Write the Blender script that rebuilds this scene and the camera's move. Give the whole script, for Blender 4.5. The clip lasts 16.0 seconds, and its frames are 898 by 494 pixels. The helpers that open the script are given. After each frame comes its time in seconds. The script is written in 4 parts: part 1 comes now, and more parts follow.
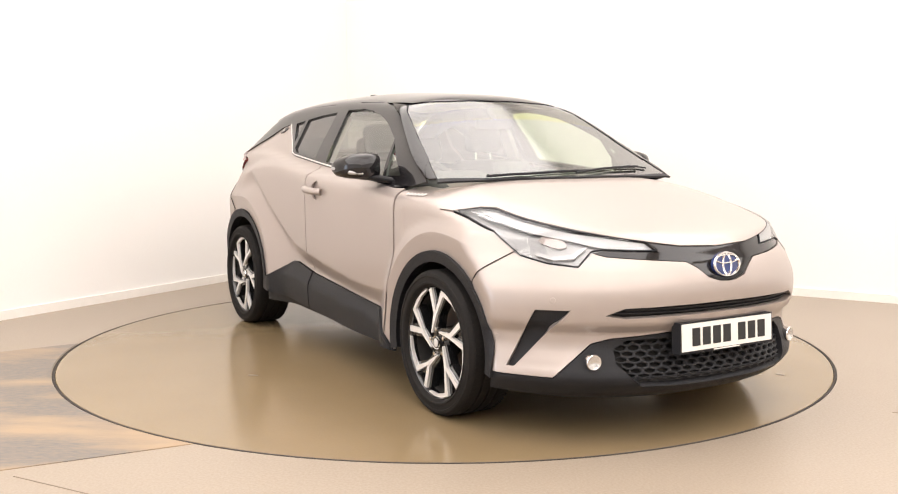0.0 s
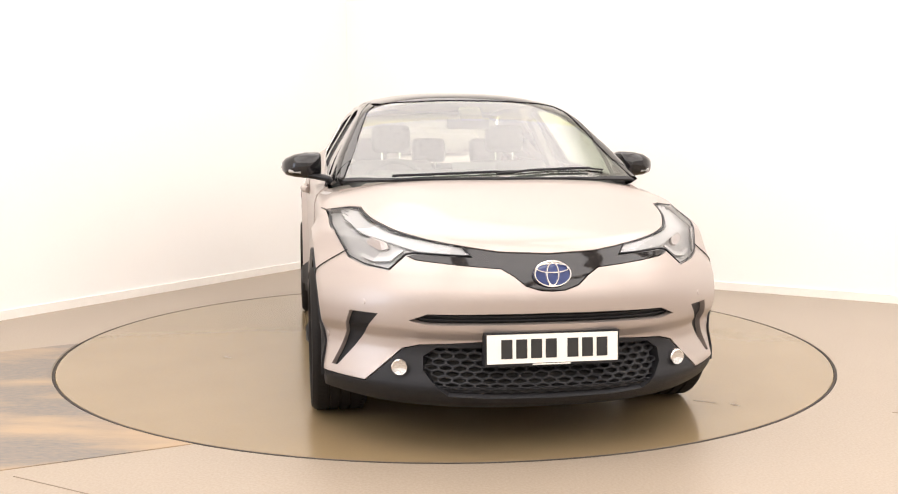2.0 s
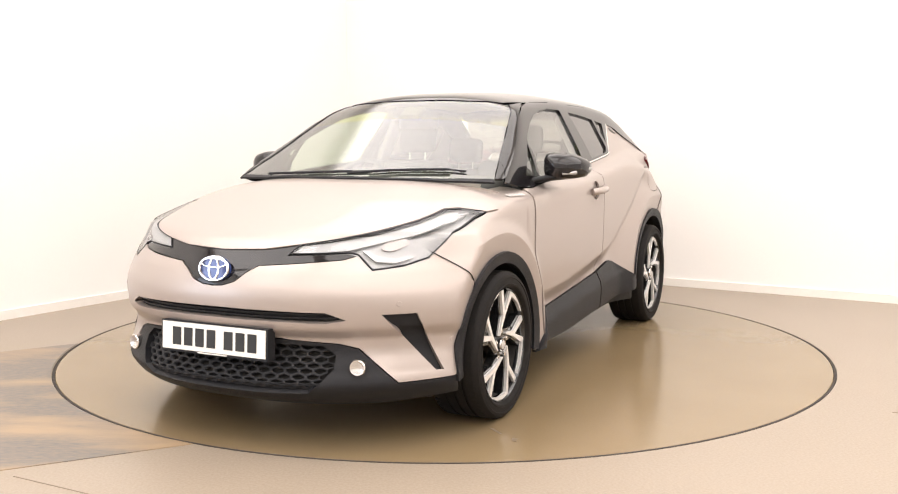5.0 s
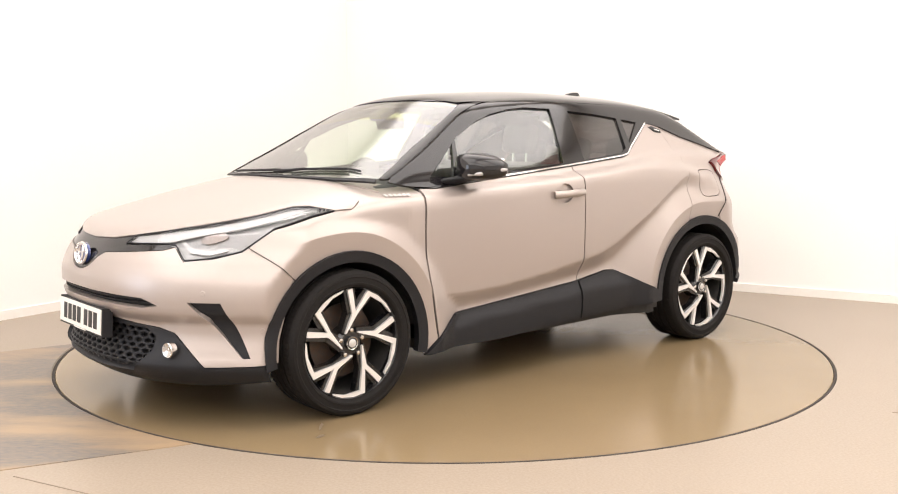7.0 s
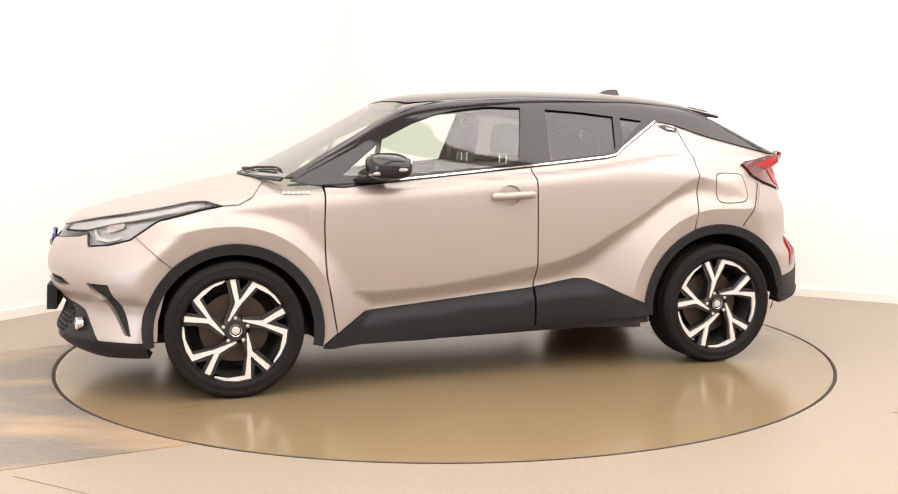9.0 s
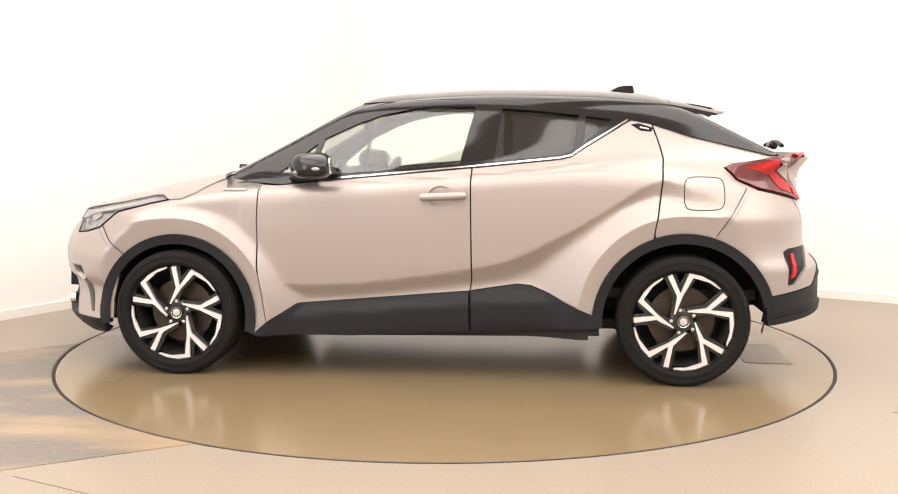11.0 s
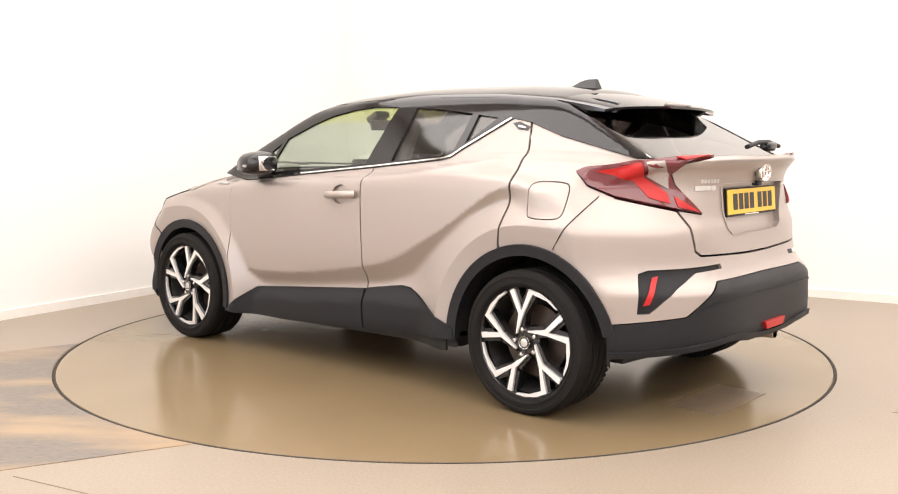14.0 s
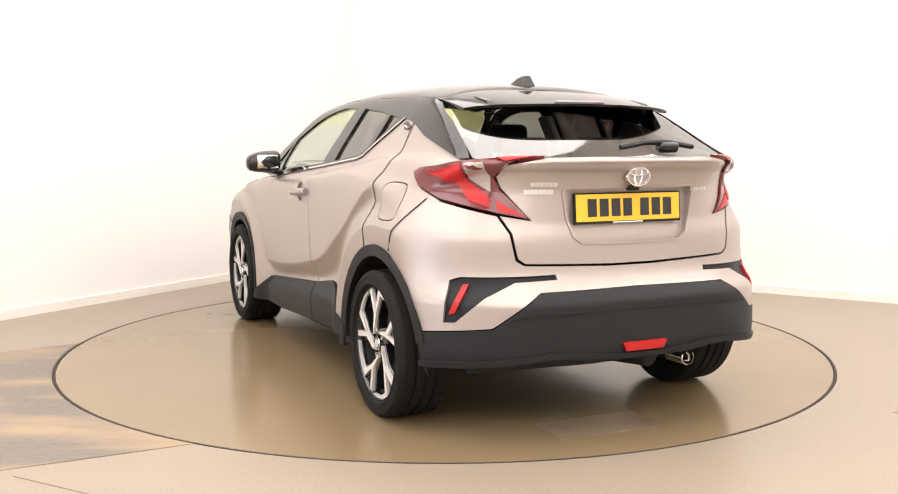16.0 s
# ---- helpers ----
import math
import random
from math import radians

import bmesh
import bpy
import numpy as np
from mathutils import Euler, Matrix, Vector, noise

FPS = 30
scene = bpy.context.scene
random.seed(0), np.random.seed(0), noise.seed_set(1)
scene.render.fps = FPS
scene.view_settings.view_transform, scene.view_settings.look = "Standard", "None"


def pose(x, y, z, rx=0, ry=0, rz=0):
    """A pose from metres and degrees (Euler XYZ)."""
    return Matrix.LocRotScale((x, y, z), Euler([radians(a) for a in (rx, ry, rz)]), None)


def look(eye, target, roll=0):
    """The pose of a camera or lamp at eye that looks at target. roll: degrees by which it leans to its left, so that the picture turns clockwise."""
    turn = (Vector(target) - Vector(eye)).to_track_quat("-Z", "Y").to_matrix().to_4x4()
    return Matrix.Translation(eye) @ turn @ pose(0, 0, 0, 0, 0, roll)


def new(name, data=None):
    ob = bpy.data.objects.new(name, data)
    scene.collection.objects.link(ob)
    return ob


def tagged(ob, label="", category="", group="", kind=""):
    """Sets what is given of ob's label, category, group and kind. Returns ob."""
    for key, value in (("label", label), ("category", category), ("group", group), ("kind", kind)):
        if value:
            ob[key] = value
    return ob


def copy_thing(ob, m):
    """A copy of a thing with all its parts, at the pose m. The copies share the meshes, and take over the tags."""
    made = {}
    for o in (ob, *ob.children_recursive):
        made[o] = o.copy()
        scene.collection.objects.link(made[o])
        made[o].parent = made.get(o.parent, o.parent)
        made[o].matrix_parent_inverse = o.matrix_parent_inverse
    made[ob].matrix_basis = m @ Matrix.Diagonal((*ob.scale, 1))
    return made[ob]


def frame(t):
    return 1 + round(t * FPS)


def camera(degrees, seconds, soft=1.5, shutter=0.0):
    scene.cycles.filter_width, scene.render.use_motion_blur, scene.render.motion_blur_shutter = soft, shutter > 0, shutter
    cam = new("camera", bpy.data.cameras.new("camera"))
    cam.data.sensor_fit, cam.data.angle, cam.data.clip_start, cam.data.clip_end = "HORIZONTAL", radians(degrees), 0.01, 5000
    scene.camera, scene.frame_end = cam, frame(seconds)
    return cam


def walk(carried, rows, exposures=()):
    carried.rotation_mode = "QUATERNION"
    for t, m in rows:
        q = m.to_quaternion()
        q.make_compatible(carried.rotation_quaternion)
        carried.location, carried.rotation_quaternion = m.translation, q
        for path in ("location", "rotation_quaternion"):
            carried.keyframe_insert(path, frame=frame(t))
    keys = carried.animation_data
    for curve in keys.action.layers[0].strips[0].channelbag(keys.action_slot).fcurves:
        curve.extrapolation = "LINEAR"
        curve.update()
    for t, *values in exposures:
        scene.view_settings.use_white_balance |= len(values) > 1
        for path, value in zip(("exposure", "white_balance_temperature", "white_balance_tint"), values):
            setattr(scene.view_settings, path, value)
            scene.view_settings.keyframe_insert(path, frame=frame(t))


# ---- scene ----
# ---- camera: it stands still before the turntable ----
cam = camera(50.04, 16.0, soft=1.1)
STAND = pose(0, -5.84, 1.237, 90 - 6.29, 0, -0.24)
walk(cam, [(0.0, STAND), (16.0, STAND)], exposures=[(0.0, 0.0), (16.0, 0.0)])

# ---- light: a white studio under large ceiling panels ----
world = bpy.data.worlds.new("studio_world")
scene.world = world
world.use_nodes = True
world.node_tree.nodes["Background"].inputs[0].default_value = (1.0, 0.95, 0.88, 1)
world.node_tree.nodes["Background"].inputs[1].default_value = 0.2

CORNER = Vector((-1.0, 4.15, 0))
ALONG = Vector((-0.5226, -0.8526, 0))     # the wall that runs back past the camera
ACROSS = Vector((0.8526, -0.5226, 0))     # the wall behind the car
ROOM, HIGH = 13.0, 4.2


def room_point(u, v, z=0.0):
    return CORNER + ALONG * u + ACROSS * v + Vector((0, 0, z))


LAMP_TURN = math.degrees(math.atan2(ACROSS.y, ACROSS.x))
LAMPS = [(u, v) for u in (2.1, 6.3, 10.5) for v in (2.1, 6.3, 10.5)]
for u, v in LAMPS:
    data = bpy.data.lights.new("ceiling_lamp", "AREA")
    data.shape, data.size, data.size_y = "RECTANGLE", 3.7, 3.7
    data.energy, data.color = 108 if (u, v) == LAMPS[0] else 152, (1.0, 0.945, 0.925)
    ob = new("ceiling_lamp", data)
    p = room_point(u, v, HIGH - 0.06)
    ob.matrix_world = pose(p.x, p.y, p.z, 0, 0, LAMP_TURN)

# daylight through the open vehicle door in the west wall
GATE_U0, GATE_U1, GATE_HIGH = 8.6, 12.2, 2.9
data = bpy.data.lights.new("door_daylight", "AREA")
data.shape, data.size, data.size_y = "RECTANGLE", GATE_U1 - GATE_U0 - 0.1, GATE_HIGH - 0.1
data.energy, data.color = 140, (0.80, 0.86, 1.0)
ob = new("door_daylight", data)
p = room_point((GATE_U0 + GATE_U1) / 2, -0.1, GATE_HIGH / 2)
ob.matrix_world = look(p, p + ACROSS)


# ---- materials ----
def material(name, base, rough=0.5, metal=0.0, coat=0.0, grain=0.0, size=40.0, bump=0.0, stain=0.0, stain_size=2.0, second=None, emit=0.0, ior=1.5, stretch=(1, 1, 1), coat_rough=0.03, spec=0.5, sharp=0.165):
    m = bpy.data.materials.new(name)
    m.use_nodes = True
    nt = m.node_tree
    b = nt.nodes["Principled BSDF"]
    b.inputs["Base Color"].default_value = (*base, 1)
    b.inputs["Roughness"].default_value, b.inputs["Metallic"].default_value = rough, metal
    b.inputs["Coat Weight"].default_value, b.inputs["Coat Roughness"].default_value, b.inputs["IOR"].default_value = coat, coat_rough, ior
    b.inputs["Specular IOR Level"].default_value = spec
    if emit:
        b.inputs["Emission Color"].default_value, b.inputs["Emission Strength"].default_value = (*base, 1), emit
    if grain or stain or bump:
        where = nt.nodes.new("ShaderNodeTexCoord")
        mapping = nt.nodes.new("ShaderNodeMapping")
        mapping.inputs["Scale"].default_value = stretch
        nt.links.new(where.outputs["Object"], mapping.inputs["Vector"])
        fine, wide = nt.nodes.new("ShaderNodeTexNoise"), nt.nodes.new("ShaderNodeTexNoise")
        fine.inputs["Scale"].default_value, wide.inputs["Scale"].default_value = size, stain_size
        fine.inputs["Detail"].default_value, wide.inputs["Detail"].default_value = 3, 5
        for n in (fine, wide):
            nt.links.new(mapping.outputs["Vector"], n.inputs["Vector"])
        other = second or tuple(c * 0.5 for c in base)
        mixes = []
        for n, amount, low, high in ((fine, grain, 0.3, 0.7), (wide, stain, 0.515 - sharp, 0.515 + sharp)):
            ramp = nt.nodes.new("ShaderNodeMapRange")
            ramp.inputs["From Min"].default_value, ramp.inputs["From Max"].default_value = low, high
            ramp.inputs["To Max"].default_value = amount
            nt.links.new(n.outputs["Fac"], ramp.inputs["Value"])
            mix = nt.nodes.new("ShaderNodeMix")
            mix.data_type = "RGBA"
            nt.links.new(ramp.outputs["Result"], mix.inputs["Factor"])
            mix.inputs["B"].default_value = (*other, 1)
            if mixes:
                nt.links.new(mixes[-1].outputs["Result"], mix.inputs["A"])
            else:
                mix.inputs["A"].default_value = (*base, 1)
            mixes.append(mix)
        nt.links.new(mixes[-1].outputs["Result"], b.inputs["Base Color"])
        if bump:
            bp = nt.nodes.new("ShaderNodeBump")
            bp.inputs["Strength"].default_value, bp.inputs["Distance"].default_value = bump, 0.002
            nt.links.new(fine.outputs["Fac"], bp.inputs["Height"])
            nt.links.new(bp.outputs["Normal"], b.inputs["Normal"])
    return m


def glass(name, tint, gloss=0.06, power=3.5, rough=0.04):
    """Thin sheet glass: tinted and clear, with gloss that grows towards a grazing view."""
    m = bpy.data.materials.new(name)
    m.use_nodes = True
    nt = m.node_tree
    nt.nodes.remove(nt.nodes["Principled BSDF"])
    clear, shine, mix, layer, curve_, span = (nt.nodes.new("ShaderNode" + k) for k in ("BsdfTransparent", "BsdfGlossy", "MixShader", "LayerWeight", "Math", "MapRange"))
    clear.inputs[0].default_value = (*tint, 1)
    shine.inputs["Roughness"].default_value = rough
    curve_.operation = "POWER"
    curve_.inputs[1].default_value = power
    span.inputs["To Min"].default_value, span.inputs["To Max"].default_value = gloss, 1.0
    layer.inputs["Blend"].default_value = 0.5
    nt.links.new(layer.outputs["Facing"], curve_.inputs[0])
    nt.links.new(curve_.outputs[0], span.inputs["Value"])
    nt.links.new(span.outputs[0], mix.inputs[0])
    nt.links.new(clear.outputs[0], mix.inputs[1])
    nt.links.new(shine.outputs[0], mix.inputs[2])
    nt.links.new(mix.outputs[0], nt.nodes["Material Output"].inputs[0])
    return m


PAINT = material("champagne_metallic_paint", (0.398, 0.345, 0.315), 0.38, 0.48, 0.25, grain=0.12, size=900, second=(0.54, 0.48, 0.445), coat_rough=0.05)
BLACK_GLOSS = material("black_gloss_paint", (0.010, 0.009, 0.010), 0.07, ior=1.52)
BLACK_TRIM = material("textured_black_plastic", (0.012, 0.012, 0.014), 0.5, grain=0.4, size=500, bump=0.25, second=(0.026, 0.026, 0.028), spec=0.25)
DARK = material("dark_inner_metal", (0.012, 0.011, 0.010), 0.8, grain=0.5, size=30, second=(0.03, 0.026, 0.022))
CHROME = material("chrome", (0.82, 0.80, 0.78), 0.08, 1.0)
BADGE = material("silver_badge", (0.58, 0.56, 0.54), 0.35, 0.3)
SATIN = material("satin_silver", (0.70, 0.68, 0.66), 0.28, 1.0)
MACHINED = material("machined_aluminium", (0.86, 0.84, 0.82), 0.32, 0.45, grain=0.1, size=300)
WHEEL_BLACK = material("gloss_black_alloy", (0.012, 0.012, 0.013), 0.22, 0.2, 0.6)
RUBBER = material("tyre_rubber", (0.011, 0.010, 0.0095), 0.7, grain=0.5, size=120, bump=0.3, second=(0.020, 0.017, 0.015), spec=0.15)
RUST = material("worn_brake_steel", (0.07, 0.058, 0.05), 0.5, 0.6, grain=0.5, size=60, second=(0.12, 0.06, 0.03))
CLEAR = glass("clear_glass", (0.84, 0.92, 0.84), 0.12, 3.4, 0.05)
SCREEN = glass("windscreen_glass", (0.80, 0.88, 0.76), 0.11, 2.8, 0.12)
SHADE = glass("green_shade_band", (0.86, 0.91, 0.42), 0.09, 2.8, 0.12)
TINTED = glass("tinted_rear_glass", (0.42, 0.40, 0.37), 0.16, 2.6, 0.04)
PRIVACY = glass("privacy_glass", (0.16, 0.14, 0.14), 0.08, 3.5, 0.06)
LENS = glass("clear_lens", (0.95, 0.96, 0.97), 0.05, 5.0)
RED_LENS = material("red_lamp_plastic", (0.46, 0.016, 0.016), 0.3, 0.0, 0.12, grain=0.3, size=80, second=(0.34, 0.008, 0.008), spec=0.3)
DEEP_RED = material("dark_red_lamp_plastic", (0.12, 0.010, 0.014), 0.15, 0.0, 0.6)
SMOKE = material("smoked_lamp_plastic", (0.34, 0.29, 0.27), 0.15, 0.3, 0.6, grain=0.4, size=90, second=(0.5, 0.45, 0.42))
REFLECTOR = material("lamp_reflector", (0.46, 0.45, 0.445), 0.3, 0.5)
LAMP_BODY = material("lamp_housing_grey", (0.34, 0.335, 0.33), 0.3, 0.4, grain=0.4, size=60, second=(0.24, 0.235, 0.23))
PLATE_WHITE = material("white_plate", (0.80, 0.78, 0.72), 0.35, grain=0.1, size=200)
PLATE_YELLOW = material("yellow_plate", (0.80, 0.48, 0.03), 0.35, grain=0.1, size=200, second=(0.7, 0.4, 0.02))
INK = material("black_print", (0.015, 0.015, 0.015), 0.5)
BLUE = material("blue_enamel", (0.02, 0.04, 0.16), 0.15, 0.2, 1.0)
CLOTH = material("dark_seat_cloth", (0.045, 0.040, 0.038), 0.9, grain=0.6, size=250, bump=0.4, second=(0.09, 0.08, 0.075))
CABIN = material("dark_cabin_plastic", (0.035, 0.034, 0.034), 0.6, grain=0.3, size=200, bump=0.2, second=(0.06, 0.06, 0.06))
LINING = material("pale_headlining", (0.45, 0.42, 0.38), 0.9, grain=0.3, size=200)
WALL = material("white_wall_paint", (0.87, 0.855, 0.83), 0.75, grain=0.05, size=60, bump=0.06, stain=0.06, stain_size=0.7, second=(0.72, 0.68, 0.62))
SKIRT = material("white_skirting", (0.86, 0.83, 0.78), 0.4, grain=0.08, size=30, stain=0.1, stain_size=3, second=(0.6, 0.55, 0.48))
FLOOR = material("sealed_speckled_floor", (0.262, 0.212, 0.158), 0.40, grain=0.6, size=95, bump=0.08, stain=0.16, stain_size=1.1, second=(0.36, 0.30, 0.24))
TABLE = material("turntable_vinyl", (0.240, 0.176, 0.098), 0.19, grain=0.15, size=90, bump=0.03, stain=0.24, stain_size=1.5, second=(0.170, 0.120, 0.066))
GUIDE = material("pale_light_guide", (0.42, 0.415, 0.41), 0.35, 0.2, grain=0.5, size=160, second=(0.33, 0.325, 0.32))
PIT = material("turntable_gap", (0.03, 0.022, 0.016), 0.8)
SLATE = material("slate_floor_print", (0.125, 0.119, 0.116), 0.45, grain=0.45, size=55, stain=1.0, stain_size=1.7, second=(0.33, 0.235, 0.145), stretch=(0.45, 1.7, 1), sharp=0.07, bump=0.2)
GREY_WALL = material("grey_wall_paint", (0.74, 0.73, 0.71), 0.75, grain=0.1, size=60, stain=0.06, stain_size=0.7)
HATCH = material("scuffed_cover", (0.25, 0.185, 0.12), 0.30, grain=0.3, size=45, stain=0.5, stain_size=6, second=(0.145, 0.105, 0.07))
JOINT = material("floor_joint", (0.21, 0.165, 0.12), 0.6)
SCUFF = material("scuffed_vinyl", (0.15, 0.11, 0.07), 0.5, grain=0.5, size=60, second=(0.20, 0.15, 0.10))
# ---- the car's form: two smooth solids, x ahead, y to its left, z up, origin on the ground between the axles ----
def curve(v, xs, ys):
    """A smooth curve through knots (xs rising), flat beyond its ends."""
    xs, ys = np.asarray(xs, float), np.asarray(ys, float)
    d = np.diff(ys) / np.diff(xs)
    m = np.zeros(len(xs))
    m[0], m[-1] = d[0], d[-1]
    h = np.diff(xs)
    for i in range(1, len(xs) - 1):
        m[i] = 0 if d[i - 1] * d[i] <= 0 else 3 * (h[i - 1] + h[i]) / ((2 * h[i] + h[i - 1]) / d[i - 1] + (h[i] + 2 * h[i - 1]) / d[i])
    v = np.clip(v, xs[0], xs[-1])
    i = np.clip(np.searchsorted(xs, v) - 1, 0, len(xs) - 2)
    u = (v - xs[i]) / h[i]
    return ((1 + 2 * u) * (1 - u) ** 2 * ys[i] + u * (1 - u) ** 2 * h[i] * m[i] + u * u * (3 - 2 * u) * ys[i + 1] + u * u * (u - 1) * h[i] * m[i + 1])


def step01(v, a, b):
    u = np.clip((v - a) / (b - a), 0, 1)
    return u * u * (3 - 2 * u)


def blend(k, *fs):
    top = np.maximum.reduce(fs)
    return top + k * np.log(sum(np.exp((f - top) / k) for f in fs))


FOLD = ([-1.60, -1.40, -1.21, -1.13, -0.99, -0.855, -0.656, -0.511, -0.364, -0.185, 0.182, 0.465, 0.657, 0.80], [1.14, 1.116, 1.06, 1.008, 0.916, 0.829, 0.724, 0.654, 0.607, 0.578, 0.530, 0.505, 0.499, 0.515])


def half_width(x, z):
    """The flank: an overhanging door skin with a sharp fold, the hollow under it, the sill, and the flares over the wheels."""
    up = z + curve(x, [-2.0, -1.5, -1.1, -0.75, 0.8, 2.0], [-0.01, -0.025, -0.085, -0.10, 0.0, 0.07]) * step01(z, 0.62, 0.95)
    skin_ = curve(up, [0.15, 0.40, 0.50, 0.62, 0.80, 0.90, 0.97, 1.04, 1.12, 1.25], [0.845, 0.852, 0.858, 0.866, 0.872, 0.870, 0.858, 0.80, 0.755, 0.66])
    zc = curve(x, *FOLD)
    steep = 0.62 * step01(x, -1.38, -1.02) * (1 - step01(x, 0.74, 0.98))
    under = 0.866 - steep * (zc - z)
    bottom = curve(z + 0.087 * (np.clip(x, -0.5, 0.8) - 0.17), [0.10, 0.24, 0.33, 0.42, 0.47, 0.60, 0.80], [0.80, 0.845, 0.858, 0.822, 0.808, 0.795, 0.790])
    under = blend(0.010, under, bottom)
    w = -blend(0.0015, -skin_, -under)
    dx = x - 1.33
    r = np.hypot(np.where(dx > 0, dx * 0.72, dx), z - 0.33)
    top = curve(z, [0.15, 0.30, 0.62, 0.80, 0.95, 1.10], [0.0, 0.0, 0.0, 0.004, 0.030, 0.10])
    front = 0.906 - 0.20 * np.clip(0.505 - r, 0, 1) - 0.46 * np.clip(r - 0.505, 0, 2) - top
    dx = x + 1.32
    r = np.hypot(np.where(dx < 0, dx * 0.35, dx), z - 0.335)
    top = curve(z, [0.15, 0.30, 0.62, 0.85, 0.95, 1.10], [0.004, 0.0, 0.0, 0.002, 0.020, 0.075])
    rear = 0.904 - 0.16 * np.clip(0.53 - r, 0, 1) - 0.42 * np.clip(r - 0.53, 0, 2) - top
    return blend(0.011, blend(0.004, w, front), rear)


def body_field(x, y, z):
    y = np.abs(y)
    side = y - half_width(x, z)
    nose = curve(z, [0.15, 0.22, 0.28, 0.34, 0.42, 0.458, 0.50, 0.53, 0.62, 0.72, 0.78, 0.84, 0.90], [2.06, 2.17, 2.215, 2.190, 2.162, 2.164, 2.204, 2.214, 2.222, 2.192, 2.15, 2.11, 2.08])
    front = x - nose + (0.45 + 0.07 * step01(z, 0.55, 0.8)) * (y / 0.87) ** 2.6
    tail = curve(z, [0.18, 0.28, 0.40, 0.58, 0.66, 0.72, 0.84, 0.92, 1.02, 1.10, 1.16, 1.22], [-1.92, -2.05, -2.095, -2.09, -2.03, -2.01, -2.00, -1.985, -1.99, -2.02, -2.07, -2.07])
    rear = tail + (0.33 + 0.29 * step01(z, 0.82, 1.13)) * (y / 0.85) ** (4.6 - 1.0 * step01(z, 0.82, 1.13)) - x
    crest = curve(x, [-2.1, -1.9, -1.5, -1.0, -0.4, 0.4, 0.9, 1.15, 1.43, 1.73, 2.03, 2.12, 2.2], [1.16, 1.19, 1.25, 1.20, 1.13, 1.08, 1.06, 1.055, 1.012, 0.945, 0.868, 0.835, 0.79])
    drop = curve(x, [-2.1, -1.6, -1.0, 0.8, 1.2, 1.6, 2.1], [0.05, 0.12, 0.06, 0.06, 0.085, 0.10, 0.11])
    top = z - crest + drop * (y / 0.82) ** 3
    floor_ = 0.168 - z
    return blend(0.012, side, front, rear, top * 0.97, floor_)


def cabin_field(x, y, z):
    y = np.abs(y)
    lean = curve(z, [0.9, 1.10, 1.30, 1.44, 1.56], [0.83, 0.765, 0.652, 0.560, 0.45])
    side = y - lean + 0.10 * np.clip(-1.1 - x, 0, 2) ** 1.6 + 0.05 * np.clip(x - 0.5, 0, 2) ** 2
    xe = x + 0.28 * y * y
    screen = (z - (1.05 + 0.53 * (1.20 - xe) - 0.05 * np.clip(1.0 - xe, -1, 1) * np.clip(xe - 0.4, -1, 1))) * 0.88
    ridge = curve(x, [-1.9, -1.6, -1.4, -1.2, -0.8, -0.37, 0.15, 0.45, 0.9], [1.33, 1.425, 1.468, 1.498, 1.524, 1.530, 1.508, 1.475, 1.40])
    roof = z - ridge + 0.075 * (y / 0.58) ** 2.6
    xr = x - 0.16 * y * y
    glass = (z - (1.330 + 0.51 * (xr + 1.55))) * 0.88
    low = curve(x, [-1.85, -1.3], [1.13, 0.92]) - z
    return blend(0.012, side, screen, roof, glass, low)


def whole_field(x, y, z):
    return -blend(0.010, -body_field(x, y, z), -cabin_field(x, y, z))


FIELDS = {"body": body_field, "cabin": cabin_field, "whole": whole_field}


def to_space(mode, a, b, r):
    """A point of the plane (a, b) of a projection, r metres along its ray from the car's middle."""
    if mode == "side":
        return a, r, b
    if mode == "top":
        return a, b, r
    if mode == "nose":
        return 1.0 + r * np.cos(a), r * np.sin(a), b
    return -1.0 - r * np.cos(a), r * np.sin(a), b
# ---- end of form ----


# ---- building helpers ----
def chaikin(pts, times, cut=0.22):
    for _ in range(times):
        out = []
        for (a, b), (c, d) in zip(pts, pts[1:] + pts[:1]):
            out += [(a + (c - a) * cut, b + (d - b) * cut), (c - (c - a) * cut, d - (d - b) * cut)]
        pts = out
    return pts


def inside(px, py, poly):
    hit = np.zeros(len(px), bool)
    for (a, b), (c, d) in zip(poly, poly[1:] + poly[:1]):
        if b != d:
            hit ^= ((b > py) != (d > py)) & (px < (c - a) * (py - b) / (d - b) + a)
    return hit


def ring_points(poly, gap, step):
    """The outline, drawn in by the gap and cut into short steps."""
    n = len(poly)
    area = sum(a * d - c * b for (a, b), (c, d) in zip(poly, poly[1:] + poly[:1]))
    sign = 1 if area > 0 else -1
    drawn = []
    for i in range(n):
        p, q, r = (Vector(poly[(i + k) % n]) for k in (-1, 0, 1))
        e, f = (q - p).normalized(), (r - q).normalized()
        u, v = Vector((-e.y, e.x)) * sign, Vector((-f.y, f.x)) * sign
        m = u + v
        m = m / max(0.35, m.length_squared / 2) if m.length > 1e-6 else u
        drawn.append(q + m * gap)
    out = []
    for p, q in zip(drawn, drawn[1:] + drawn[:1]):
        k = max(1, int(round((q - p).length / step)))
        out += [tuple(p + (q - p) * (i / k)) for i in range(k)]
    return out


